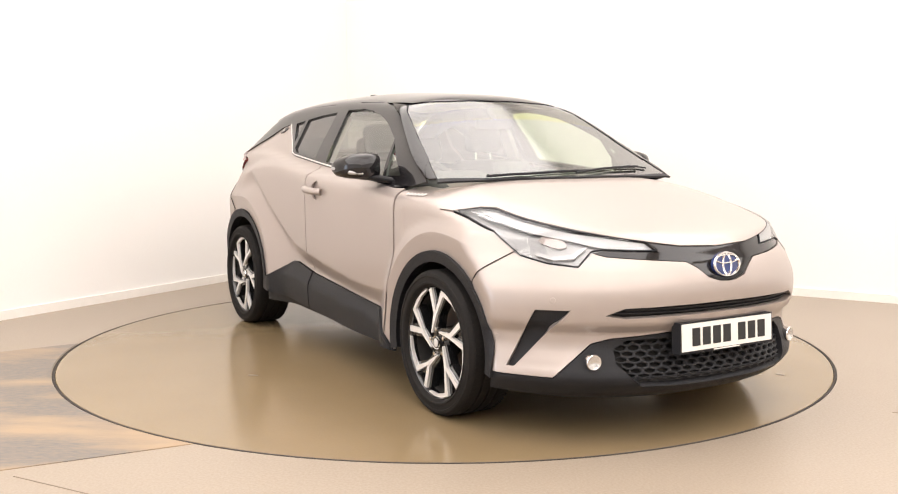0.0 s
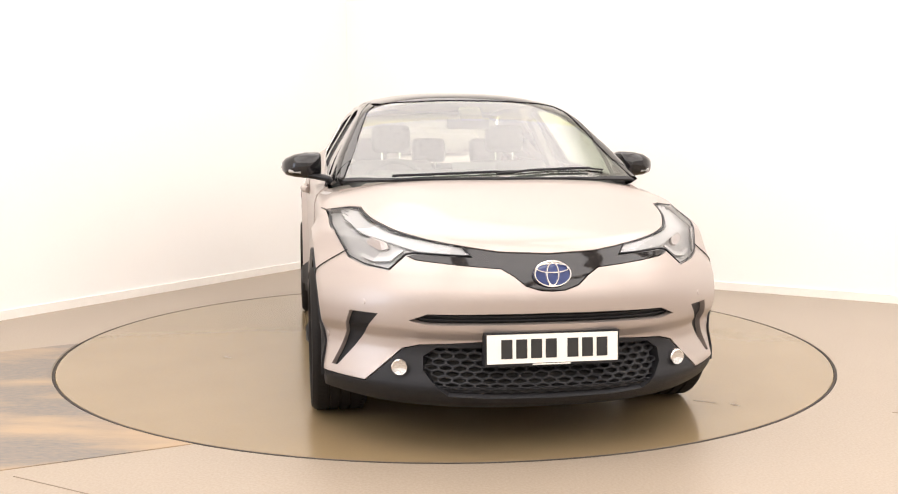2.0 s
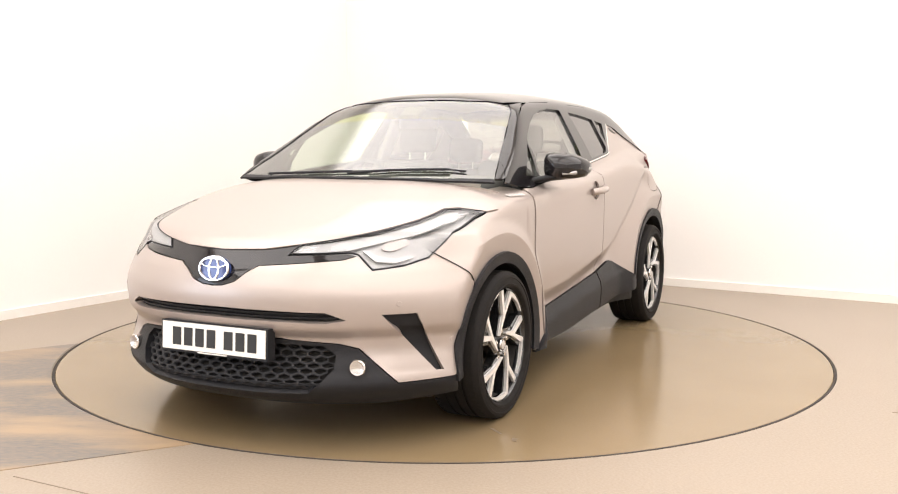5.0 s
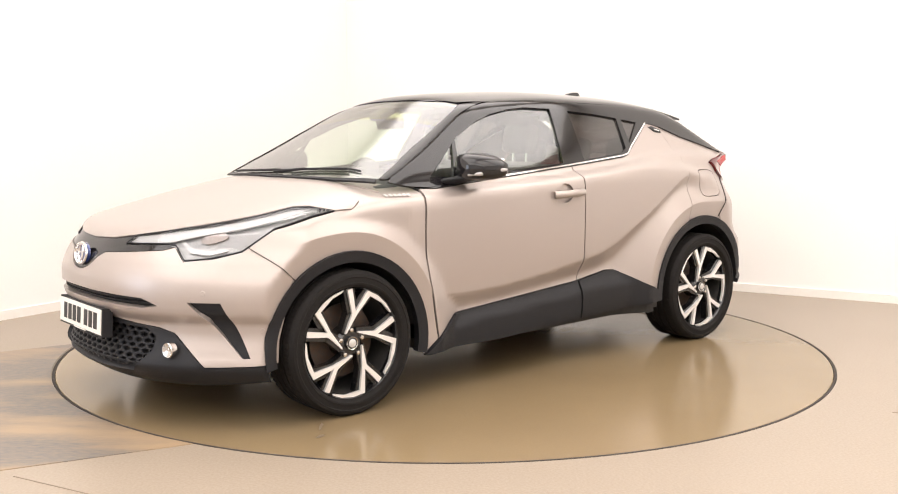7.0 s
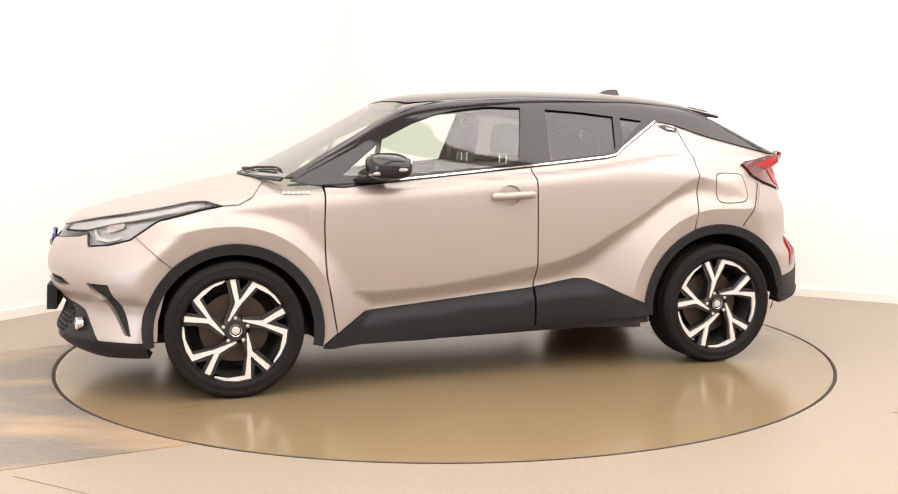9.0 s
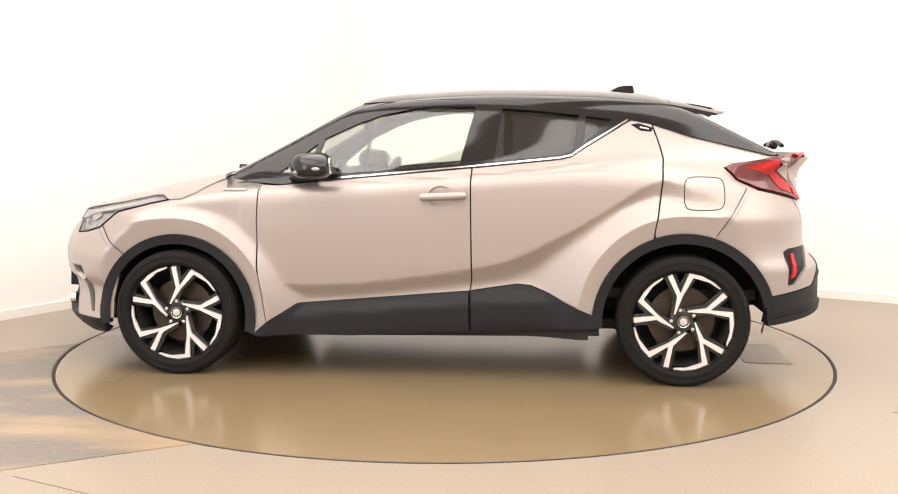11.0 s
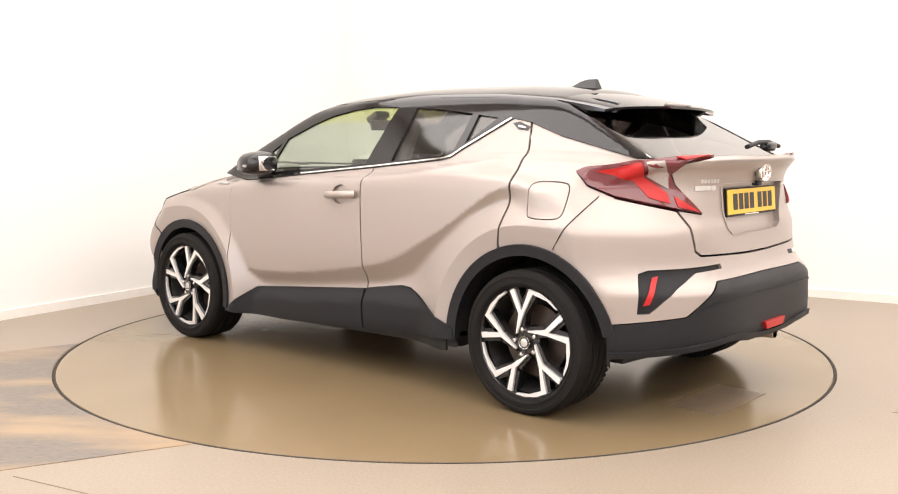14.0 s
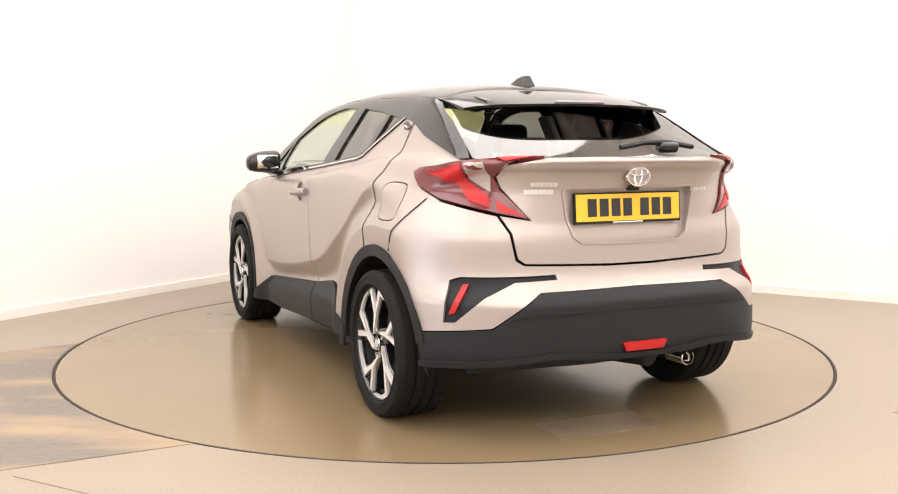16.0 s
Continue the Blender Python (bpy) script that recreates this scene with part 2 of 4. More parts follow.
REACH = {"side": (1.25, 0.02), "top": (1.75, 0.25), "nose": (1.6, 0.1), "tail": (1.4, 0.1)}


def project(mode, ab, field, off):
    f = FIELDS[field]
    a, b = ab[:, 0], ab[:, 1]
    far, near = REACH[mode]
    rs = np.linspace(far, near, 90)
    vals = np.stack([f(*to_space(mode, a, b, np.full(len(a), r))) for r in rs])
    under = vals < 0
    first = np.where(under.any(0), under.argmax(0), vals.argmin(0)).clip(1)
    hi, lo = rs[first - 1].copy(), rs[first].copy()
    for _ in range(26):
        mid = (hi + lo) / 2
        neg = f(*to_space(mode, a, b, mid)) < 0
        lo, hi = np.where(neg, mid, lo), np.where(neg, hi, mid)
    p = np.stack(to_space(mode, a, b, lo), 1)
    e = 0.004
    g = np.stack([f(*(p + np.eye(3)[k] * e).T) - f(*(p - np.eye(3)[k] * e).T) for k in range(3)], 1)
    g /= np.linalg.norm(g, axis=1, keepdims=True) + 1e-9
    return p + g * off, g


def skin(mode, outline, holes=(), field="whole", off=0.0, step=0.03, thick=0.012, gap=0.0025, smooth=0, flip=False, folds=()):
    """A sheet of the car's skin: an outline in a projection, filled, laid on the form, with folded edges."""
    from mathutils.geometry import delaunay_2d_cdt
    rings = [ring_points(chaikin(list(outline), smooth), gap, step)] + [ring_points(chaikin(list(h), smooth), -gap, step) for h in holes]
    pts, edges = [], []
    for ring in rings:
        k = len(pts)
        pts += ring
        edges += [(k + i, k + (i + 1) % len(ring)) for i in range(len(ring))]
    rim = np.array(pts)
    lo, hi = np.array(rings[0]).min(0), np.array(rings[0]).max(0)
    gx, gy = np.meshgrid(np.arange(lo[0] + step / 2, hi[0], step), np.arange(lo[1] + step / 2, hi[1], step))
    grid = np.stack([gx.ravel(), gy.ravel()], 1)
    ok = inside(grid[:, 0], grid[:, 1], rings[0])
    for ring in rings[1:]:
        ok &= ~inside(grid[:, 0], grid[:, 1], ring)
    grid = grid[ok]
    if len(grid):
        near = np.concatenate([np.sqrt(((chunk[:, None] - rim[None]) ** 2).sum(2)).min(1) for chunk in np.array_split(grid, max(1, len(grid) // 500))])
        grid = grid[near > step * 0.45]
    for line in folds:
        rows = []
        for (a, b), (c, d) in zip(line, line[1:]):
            n = max(1, int(math.hypot(c - a, d - b) / (step * 0.5)))
            q = np.array([(a + (c - a) * i / n, b + (d - b) * i / n) for i in range(n)])
            side = np.array([-(d - b), c - a]) / math.hypot(c - a, d - b) * 0.004
            rows += [q + side, q - side]
        q = np.concatenate(rows)
        ok = inside(q[:, 0], q[:, 1], rings[0])
        for ring in rings[1:]:
            ok &= ~inside(q[:, 0], q[:, 1], ring)
        q = q[ok]
        if len(q):
            q = q[np.array([np.sqrt(((v - rim) ** 2).sum(1)).min() for v in q]) > 0.004]
        if len(q) and len(grid):
            grid = np.concatenate([grid[np.array([np.sqrt(((v - q) ** 2).sum(1)).min() for v in grid]) > step * 0.5], q])
    co = [Vector(p) for p in pts] + [Vector(p) for p in grid]
    vs, es, fs, *_ = delaunay_2d_cdt(co, edges, [], 0, 1e-6)
    ab = np.array([tuple(v) for v in vs])
    tri = np.array([f for f in fs if len(f) == 3])
    mid = ab[tri].mean(1)
    keep = inside(mid[:, 0], mid[:, 1], rings[0])
    for ring in rings[1:]:
        keep &= ~inside(mid[:, 0], mid[:, 1], ring)
    tri = tri[keep]
    p, g = project(mode, ab, field, off)
    n = np.cross(p[tri[:, 1]] - p[tri[:, 0]], p[tri[:, 2]] - p[tri[:, 0]])
    turn = (n * g[tri].mean(1)).sum(1) < 0
    tri[turn] = tri[turn][:, ::-1]
    verts, normals, faces = [tuple(v) for v in p], [tuple(v) for v in g], [tuple(int(i) for i in t) for t in tri]
    if thick:
        count = {}
        for t in faces:
            for i in range(3):
                count[(t[i], t[(i + 1) % 3])] = 1
        for i, j in list(count):
            if (j, i) not in count:
                d = p[j] - p[i]
                out = np.cross(d, g[i])
                out /= np.linalg.norm(out) + 1e-9
                k = len(verts)
                verts += [tuple(p[i]), tuple(p[j]), tuple(p[j] - g[j] * thick), tuple(p[i] - g[i] * thick)]
                normals += [tuple(out)] * 4
                faces.append((k + 1, k, k + 3, k + 2))
    if flip:
        verts = [(x, -y, z) for x, y, z in verts]
        normals = [(x, -y, z) for x, y, z in normals]
        faces = [f[::-1] for f in faces]
    return verts, faces, normals


def part(name, shape, mat, parent=None, label=""):
    """One mesh object from (verts, faces, normals) or a bmesh, under a thing or a part."""
    me = bpy.data.meshes.new(name)
    if isinstance(shape, bmesh.types.BMesh):
        shape.normal_update()
        shape.to_mesh(me)
        shape.free()
    else:
        me.from_pydata(shape[0], [], shape[1])
        me.polygons.foreach_set("use_smooth", [True] * len(me.polygons))
        if len(shape) > 2:
            me.normals_split_custom_set_from_vertices(shape[2])
    me.materials.append(mat)
    ob = new(name, me)
    if parent:
        ob.parent = parent
    return tagged(ob, label)


def sym(half):
    """A full outline from its half: points from the middle out and back to the middle."""
    return half + [(-a, b) for a, b in reversed(half) if abs(a) > 1e-6]


def symt(half):
    return half + [(a, -b) for a, b in reversed(half) if abs(b) > 1e-6]


def smooth_all(bm, angle=40):
    for f in bm.faces:
        f.smooth = True
    for e in bm.edges:
        if len(e.link_faces) == 2 and e.calc_face_angle(0) > radians(angle):
            e.smooth = False
    return bm


def box(size, at=(0, 0, 0), turn=(0, 0, 0), bevel=0.0, bm=None, segments=2):
    bm = bm or bmesh.new()
    made = bmesh.ops.create_cube(bm, size=1, matrix=pose(*at, *turn) @ Matrix.Diagonal((*size, 1)))
    if bevel:
        es = list({e for v in made["verts"] for e in v.link_edges})
        bmesh.ops.bevel(bm, geom=es, offset=bevel, segments=segments, affect="EDGES", profile=0.6)
    return smooth_all(bm, 50)


def lathe(profile, n=48, axis="y", bm=None, closed=False):
    """Profile of (radius, height) turned round an axis."""
    bm = bm or bmesh.new()
    rings = []
    for i in range(n):
        a = 2 * math.pi * i / n
        c, s = math.cos(a), math.sin(a)
        rings.append([bm.verts.new((r * c, h, r * s) if axis == "y" else (h, r * c, r * s) if axis == "x" else (r * c, r * s, h)) for r, h in profile])
    m = len(profile)
    for i in range(n):
        p, q = rings[i], rings[(i + 1) % n]
        for k in range(m if closed else m - 1):
            bm.faces.new((p[k], q[k], q[(k + 1) % m], p[(k + 1) % m]))
    bmesh.ops.remove_doubles(bm, verts=bm.verts, dist=1e-5)
    bmesh.ops.recalc_face_normals(bm, faces=bm.faces)
    return smooth_all(bm, 35)


def tube(points, r, n=8, bm=None, taper=1.0, flat=1.0):
    """A round bar along points."""
    bm = bm or bmesh.new()
    pts = [Vector(p) for p in points]
    rings = []
    for i, p in enumerate(pts):
        d = (pts[min(i + 1, len(pts) - 1)] - pts[max(i - 1, 0)]).normalized()
        q = d.to_track_quat("Z", "Y")
        rr = r * (1 + (taper - 1) * i / max(1, len(pts) - 1))
        rings.append([bm.verts.new(p + q @ Vector((rr * math.cos(2 * math.pi * k / n), rr * flat * math.sin(2 * math.pi * k / n), 0))) for k in range(n)])
    for a, b in zip(rings, rings[1:]):
        for k in range(n):
            bm.faces.new((a[k], a[(k + 1) % n], b[(k + 1) % n], b[k]))
    bm.faces.new(rings[0][::-1])
    bm.faces.new(rings[-1])
    bmesh.ops.recalc_face_normals(bm, faces=bm.faces)
    return smooth_all(bm, 50)


def slab(poly, z0, z1, bevel=0.0, frame_m=None, bm=None):
    """A flat piece with a 2D outline, between two heights."""
    bm = bm or bmesh.new()
    lo = [bm.verts.new((a, b, z0)) for a, b in poly]
    hi = [bm.verts.new((a, b, z1)) for a, b in poly]
    n = len(poly)
    fs = [bm.faces.new(lo[::-1]), bm.faces.new(hi)] + [bm.faces.new((lo[i], lo[(i + 1) % n], hi[(i + 1) % n], hi[i])) for i in range(n)]
    bmesh.ops.recalc_face_normals(bm, faces=fs)
    if bevel:
        bmesh.ops.bevel(bm, geom=fs[1].edges[:], offset=bevel, segments=2, affect="EDGES")
    if frame_m is not None:
        bmesh.ops.transform(bm, matrix=frame_m, verts=list({v for f in fs if f.is_valid for v in f.verts} | set(lo + hi)) if not bevel else bm.verts)
    return bm


def arc(cx, r, a0, a1, n=14, cz=0.32):
    return [(cx + r * math.cos(radians(a0 + (a1 - a0) * i / n)), cz + r * math.sin(radians(a0 + (a1 - a0) * i / n))) for i in range(n + 1)]


def on_form(mode, a, b, field="whole", off=0.0):
    p, g = project(mode, np.array([[a, b]], float), field, off)
    return Vector(p[0]), Vector(g[0])


def facing(mode, a, b, field="whole", off=0.0, lift=None):
    """A frame on the skin: z out along the normal, y up, x across."""
    p, g = on_form(mode, a, b, field, off)
    if lift is not None:
        g = Vector(lift).normalized()
    x = Vector((0, 0, 1)).cross(g).normalized()
    y = g.cross(x)
    m = Matrix((x, y, g)).transposed().to_4x4()
    m.translation = p
    return m


def carry(mode, pts, to, step=0.02):
    """An outline of one projection, laid on the form and read off in another."""
    fine = []
    for (a, b), (c, d) in zip(pts, pts[1:]):
        k = max(1, int(math.hypot(c - a, d - b) / step))
        fine += [(a + (c - a) * i / k, b + (d - b) * i / k) for i in range(k)]
    p, _ = project(mode, np.array(fine + [pts[-1]]), "body", 0.0)
    return [(float(v[0]), float(v[2] if to == "side" else v[1])) for v in p]


# ---- the studio ----
def room_box(name, u0, u1, v0, v1, z0, z1, mat, kind="structure", label=""):
    bm = bmesh.new()
    vs = [bm.verts.new(room_point(u, v, z)) for z in (z0, z1) for u, v in ((u0, v0), (u1, v0), (u1, v1), (u0, v1))]
    for f in ((0, 1, 2, 3), (4, 5, 6, 7), (0, 1, 5, 4), (1, 2, 6, 5), (2, 3, 7, 6), (3, 0, 4, 7)):
        bm.faces.new([vs[i] for i in f])
    bmesh.ops.recalc_face_normals(bm, faces=bm.faces)
    return tagged(part(name, bm, mat), label, kind=kind)


room_box("wall_west", -0.2, GATE_U0, -0.2, 0, -0.1, HIGH, WALL)
room_box("wall_west", GATE_U1, ROOM + 0.2, -0.2, 0, -0.1, HIGH, WALL)
room_box("wall_west", GATE_U0, GATE_U1, -0.2, 0, GATE_HIGH, HIGH, WALL)
room_box("wall_north", -0.2, 0, 0, ROOM, -0.1, HIGH, WALL)
room_box("wall_south", ROOM, ROOM + 0.2, 0, ROOM, -0.1, HIGH, GREY_WALL)
room_box("wall_east", -0.2, ROOM + 0.2, ROOM, ROOM + 0.2, -0.1, HIGH, GREY_WALL)
room_box("ceiling", -0.2, ROOM + 0.2, -0.2, ROOM + 0.2, HIGH, HIGH + 0.2, WALL)
for name, u0, u1, v0, v1 in (("baseboard_west", 0.014, GATE_U0, 0, 0.014), ("baseboard_north", 0, 0.014, 0, ROOM), ("baseboard_east", 0.014, ROOM, ROOM - 0.014, ROOM), ("baseboard_south", ROOM - 0.014, ROOM, 0.014, ROOM - 0.014)):
    room_box(name, u0, u1, v0, v1, 0, 0.066, SKIRT)
for u, v in LAMPS:
    fixture = tagged(new("ceiling_light"), "square white ceiling light panel with a thin frame", "light", "ceiling light panels")
    p = room_point(u, v, HIGH)
    fixture.matrix_world = pose(p.x, p.y, p.z, 0, 0, LAMP_TURN)
    for sx, sy, lx, ly in ((1.87, 0, 0.05, 3.79), (-1.87, 0, 0.05, 3.79), (0, 1.87, 3.69, 0.05), (0, -1.87, 3.69, 0.05)):
        part("frame", box((lx, ly, 0.08), (sx, sy, -0.04)), SKIRT, fixture)

DISC, PITR = 2.232, 2.248


def floor_sheet():
    """The floor with the round pit of the turntable in it."""
    bm = bmesh.new()
    n = 192
    corners = [room_point(u, v) for u, v in ((-0.1, -0.1), (ROOM, -0.1), (ROOM, ROOM), (-0.1, ROOM))]
    ring = [Vector((PITR * math.cos(2 * math.pi * i / n), PITR * math.sin(2 * math.pi * i / n), 0)) for i in range(n)]
    mid = [p * 1.12 for p in ring]

    def rim(d):
        best = 1e9
        for a, b in zip(corners, corners[1:] + corners[:1]):
            e = b - a
            den = d.x * e.y - d.y * e.x
            if abs(den) > 1e-9:
                s = (a.x * e.y - a.y * e.x) / den
                if s > 0:
                    best = min(best, s)
        return d * best
    outer = [rim(p.normalized()) for p in ring]
    rows = [[bm.verts.new(p) for p in r] for r in ([p + Vector((0, 0, -0.03)) for p in ring], ring, mid, outer)]
    for a, b in zip(rows, rows[1:]):
        for i in range(n):
            bm.faces.new((a[i], a[(i + 1) % n], b[(i + 1) % n], b[i]))
    bmesh.ops.recalc_face_normals(bm, faces=bm.faces)
    if sum(f.normal.z for f in bm.faces) < 0:
        bmesh.ops.reverse_faces(bm, faces=bm.faces)
    return bm


tagged(part("floor", floor_sheet(), FLOOR), kind="structure")
tagged(part("turntable_pit", slab([(2.6 * math.cos(i * math.pi / 48), 2.6 * math.sin(i * math.pi / 48)) for i in range(96)], -0.06, -0.03), PIT), kind="structure")

turntable = tagged(new("turntable"), "round beige vinyl-topped vehicle turntable let flush into the floor", "turntable")
part("platform", lathe([(0.0001, 0.0), (1.0, 0.0), (DISC - 0.004, 0.0), (DISC, -0.004), (DISC, -0.028), (0.0001, -0.028)], 192, "z"), TABLE, turntable)


# near-black ring in the gap, its colour standing in for the shade down there
bm = lathe([(DISC + 0.001, 0.0008), (DISC + 0.013, 0.0008), (DISC + 0.013, -0.027), (DISC + 0.001, -0.027)], 192, "z", closed=True)
part("gap_shade_ring", bm, PIT, turntable, "dark ring standing in for the shaded gap round the turntable")


def slate_band():
    """A band of slate-patterned sheet laid on the floor, cut off at the turntable."""
    r0, t1 = PITR + 0.004, math.atan2(-2.006, -1.038)
    n = 30
    rim = [(r0 * math.cos(t), r0 * math.sin(t)) for t in [(-math.pi + 0.013) + (t1 + math.pi - 0.013) * i / n for i in range(n + 1)]]
    return slab(rim + [(-3.9, -3.42), (-4.9, -1.76)], 0.0, 0.003)


tagged(part("floor_sheet", slate_band(), SLATE), "slate-patterned grey and ochre floor sheet beside the turntable", "floor covering")
for name, p, q in (("floor_joint", (-1.60, -2.38), (-0.9, -2.75)), ("floor_joint", (2.05, -1.55), (4.2, -2.15))):
    d = Vector(q) - Vector(p)
    tagged(part(name, box((d.length, 0.004, 0.002), ((p[0] + q[0]) / 2, (p[1] + q[1]) / 2, 0.001), (0, 0, math.degrees(math.atan2(d.y, d.x)))), JOINT), kind="structure")


# ---- the car ----
car = tagged(new("car"), "champagne-silver compact crossover car with a black roof, parked on the turntable", "car")
FRONT_ARCH, REAR_ARCH, AXLE = 0.43, 0.458, 1.32
BOTH = (("", False), ("", True))

# outlines on the nose: (angle round the nose, height)
LAMP = [(1.157, 0.931), (1.03, 0.946), (0.94, 0.944), (0.765, 0.908), (0.566, 0.873), (0.412, 0.848), (0.30, 0.832), (0.262, 0.792), (0.471, 0.797), (0.504, 0.789), (0.553, 0.731), (0.665, 0.743), (0.766, 0.77), (0.80, 0.797), (0.885, 0.862), (1.044, 0.908)]
CLAW = [(0.865, 0.288), (0.637, 0.281), (0.505, 0.418), (0.44, 0.438), (0.23, 0.457), (0, 0.462)]
VENT = [(0.70, 0.557), (0.585, 0.557), (0.775, 0.322), (0.80, 0.322)]
SLOT = [(0, 0.578), (0.2, 0.576), (0.40, 0.569), (0.462, 0.541), (0.40, 0.530), (0.25, 0.536), (0, 0.538)]
STRIP_LOW = [(0, 0.664), (0.04, 0.667), (0.085, 0.684), (0.125, 0.722), (0.165, 0.748), (0.454, 0.772), (0.502, 0.786)]
bumper_half = STRIP_LOW + [(0.553, 0.728), (0.665, 0.740), (0.766, 0.767), (0.960, 0.660), (0.95, 0.58), (0.925, 0.48), (0.905, 0.39), (0.90, 0.29)] + CLAW
front_bumper = part("front_bumper", skin("nose", sym(bumper_half), [sym(SLOT), VENT, [(-a, b) for a, b in VENT]], step=0.022, thick=0.03), PAINT, car)
part("grille_bar", skin("nose", sym(STRIP_LOW + [(0.471, 0.796), (0.264, 0.790), (0.302, 0.831), (0.17, 0.811), (0, 0.803)]), step=0.025, off=-0.004), BLACK_GLOSS, car, "gloss black upper grille bar")
part("slot_backing", skin("nose", sym(SLOT), step=0.03, off=-0.035, gap=-0.01, thick=0), DARK, front_bumper)
for k, zz in enumerate((0.550, 0.565)):
    part("slat", skin("nose", sym([(0, zz + 0.003), (0.43, zz), (0.43, zz - 0.005), (0, zz - 0.003)]), step=0.03, off=-0.014, gap=0), BLACK_TRIM, front_bumper)
MOUTH = [(0, 0.442), (0.38, 0.428), (0.425, 0.395), (0.42, 0.345), (0.335, 0.246), (0.2, 0.240), (0, 0.238)]
lower = part("lower_bumper", skin("nose", sym(list(reversed(CLAW)) + [(0.875, 0.21), (0.60, 0.180), (0.3, 0.176), (0, 0.175)]), [sym(MOUTH)], step=0.025, thick=0.05, off=-0.003), BLACK_TRIM, car, "textured black lower bumper")
part("grille_backing", skin("nose", sym(MOUTH), step=0.04, off=-0.05, gap=-0.01, thick=0), DARK, lower)


def honeycomb(half, off, size=0.050, bar=0.0042):
    """Flattened hexagon cells with real openings, laid on the nose."""
    full = sym(half)
    verts, faces = [], []
    ab = []
    sx, sy = size, size * 0.52
    for row in range(-2, 14):
        for col in range(-16, 17):
            cx, cy = (col + 0.5 * (row % 2)) * sx, 0.235 + row * sy * 0.80
            if not inside(np.array([cx]), np.array([cy]), full)[0]:
                continue
            k = len(ab)
            for s in (1.0, 1 - 2.2 * bar / sy):
                for x, y in ((0, 0.55), (0.5, 0.25), (0.5, -0.25), (0, -0.55), (-0.5, -0.25), (-0.5, 0.25)):
                    ab.append((cx + x * sx * (s if s == 1 else 1 - 2.2 * bar / sx), cy + y * sy * s))
            for i in range(6):
                faces.append((k + i, k + (i + 1) % 6, k + 6 + (i + 1) % 6, k + 6 + i))
    p, g = project("nose", np.array(ab), "whole", off)
    q = p - g * 0.02
    n = len(p)
    out = []
    for f in faces:
        out += [f[::-1], (f[2], f[3], f[3] + n, f[2] + n)]
    return [tuple(v) for v in p] + [tuple(v) for v in q], out


tagged(part("grille_mesh", honeycomb(MOUTH, -0.022), BLACK_TRIM, lower, "black honeycomb grille mesh"), kind="stuff")
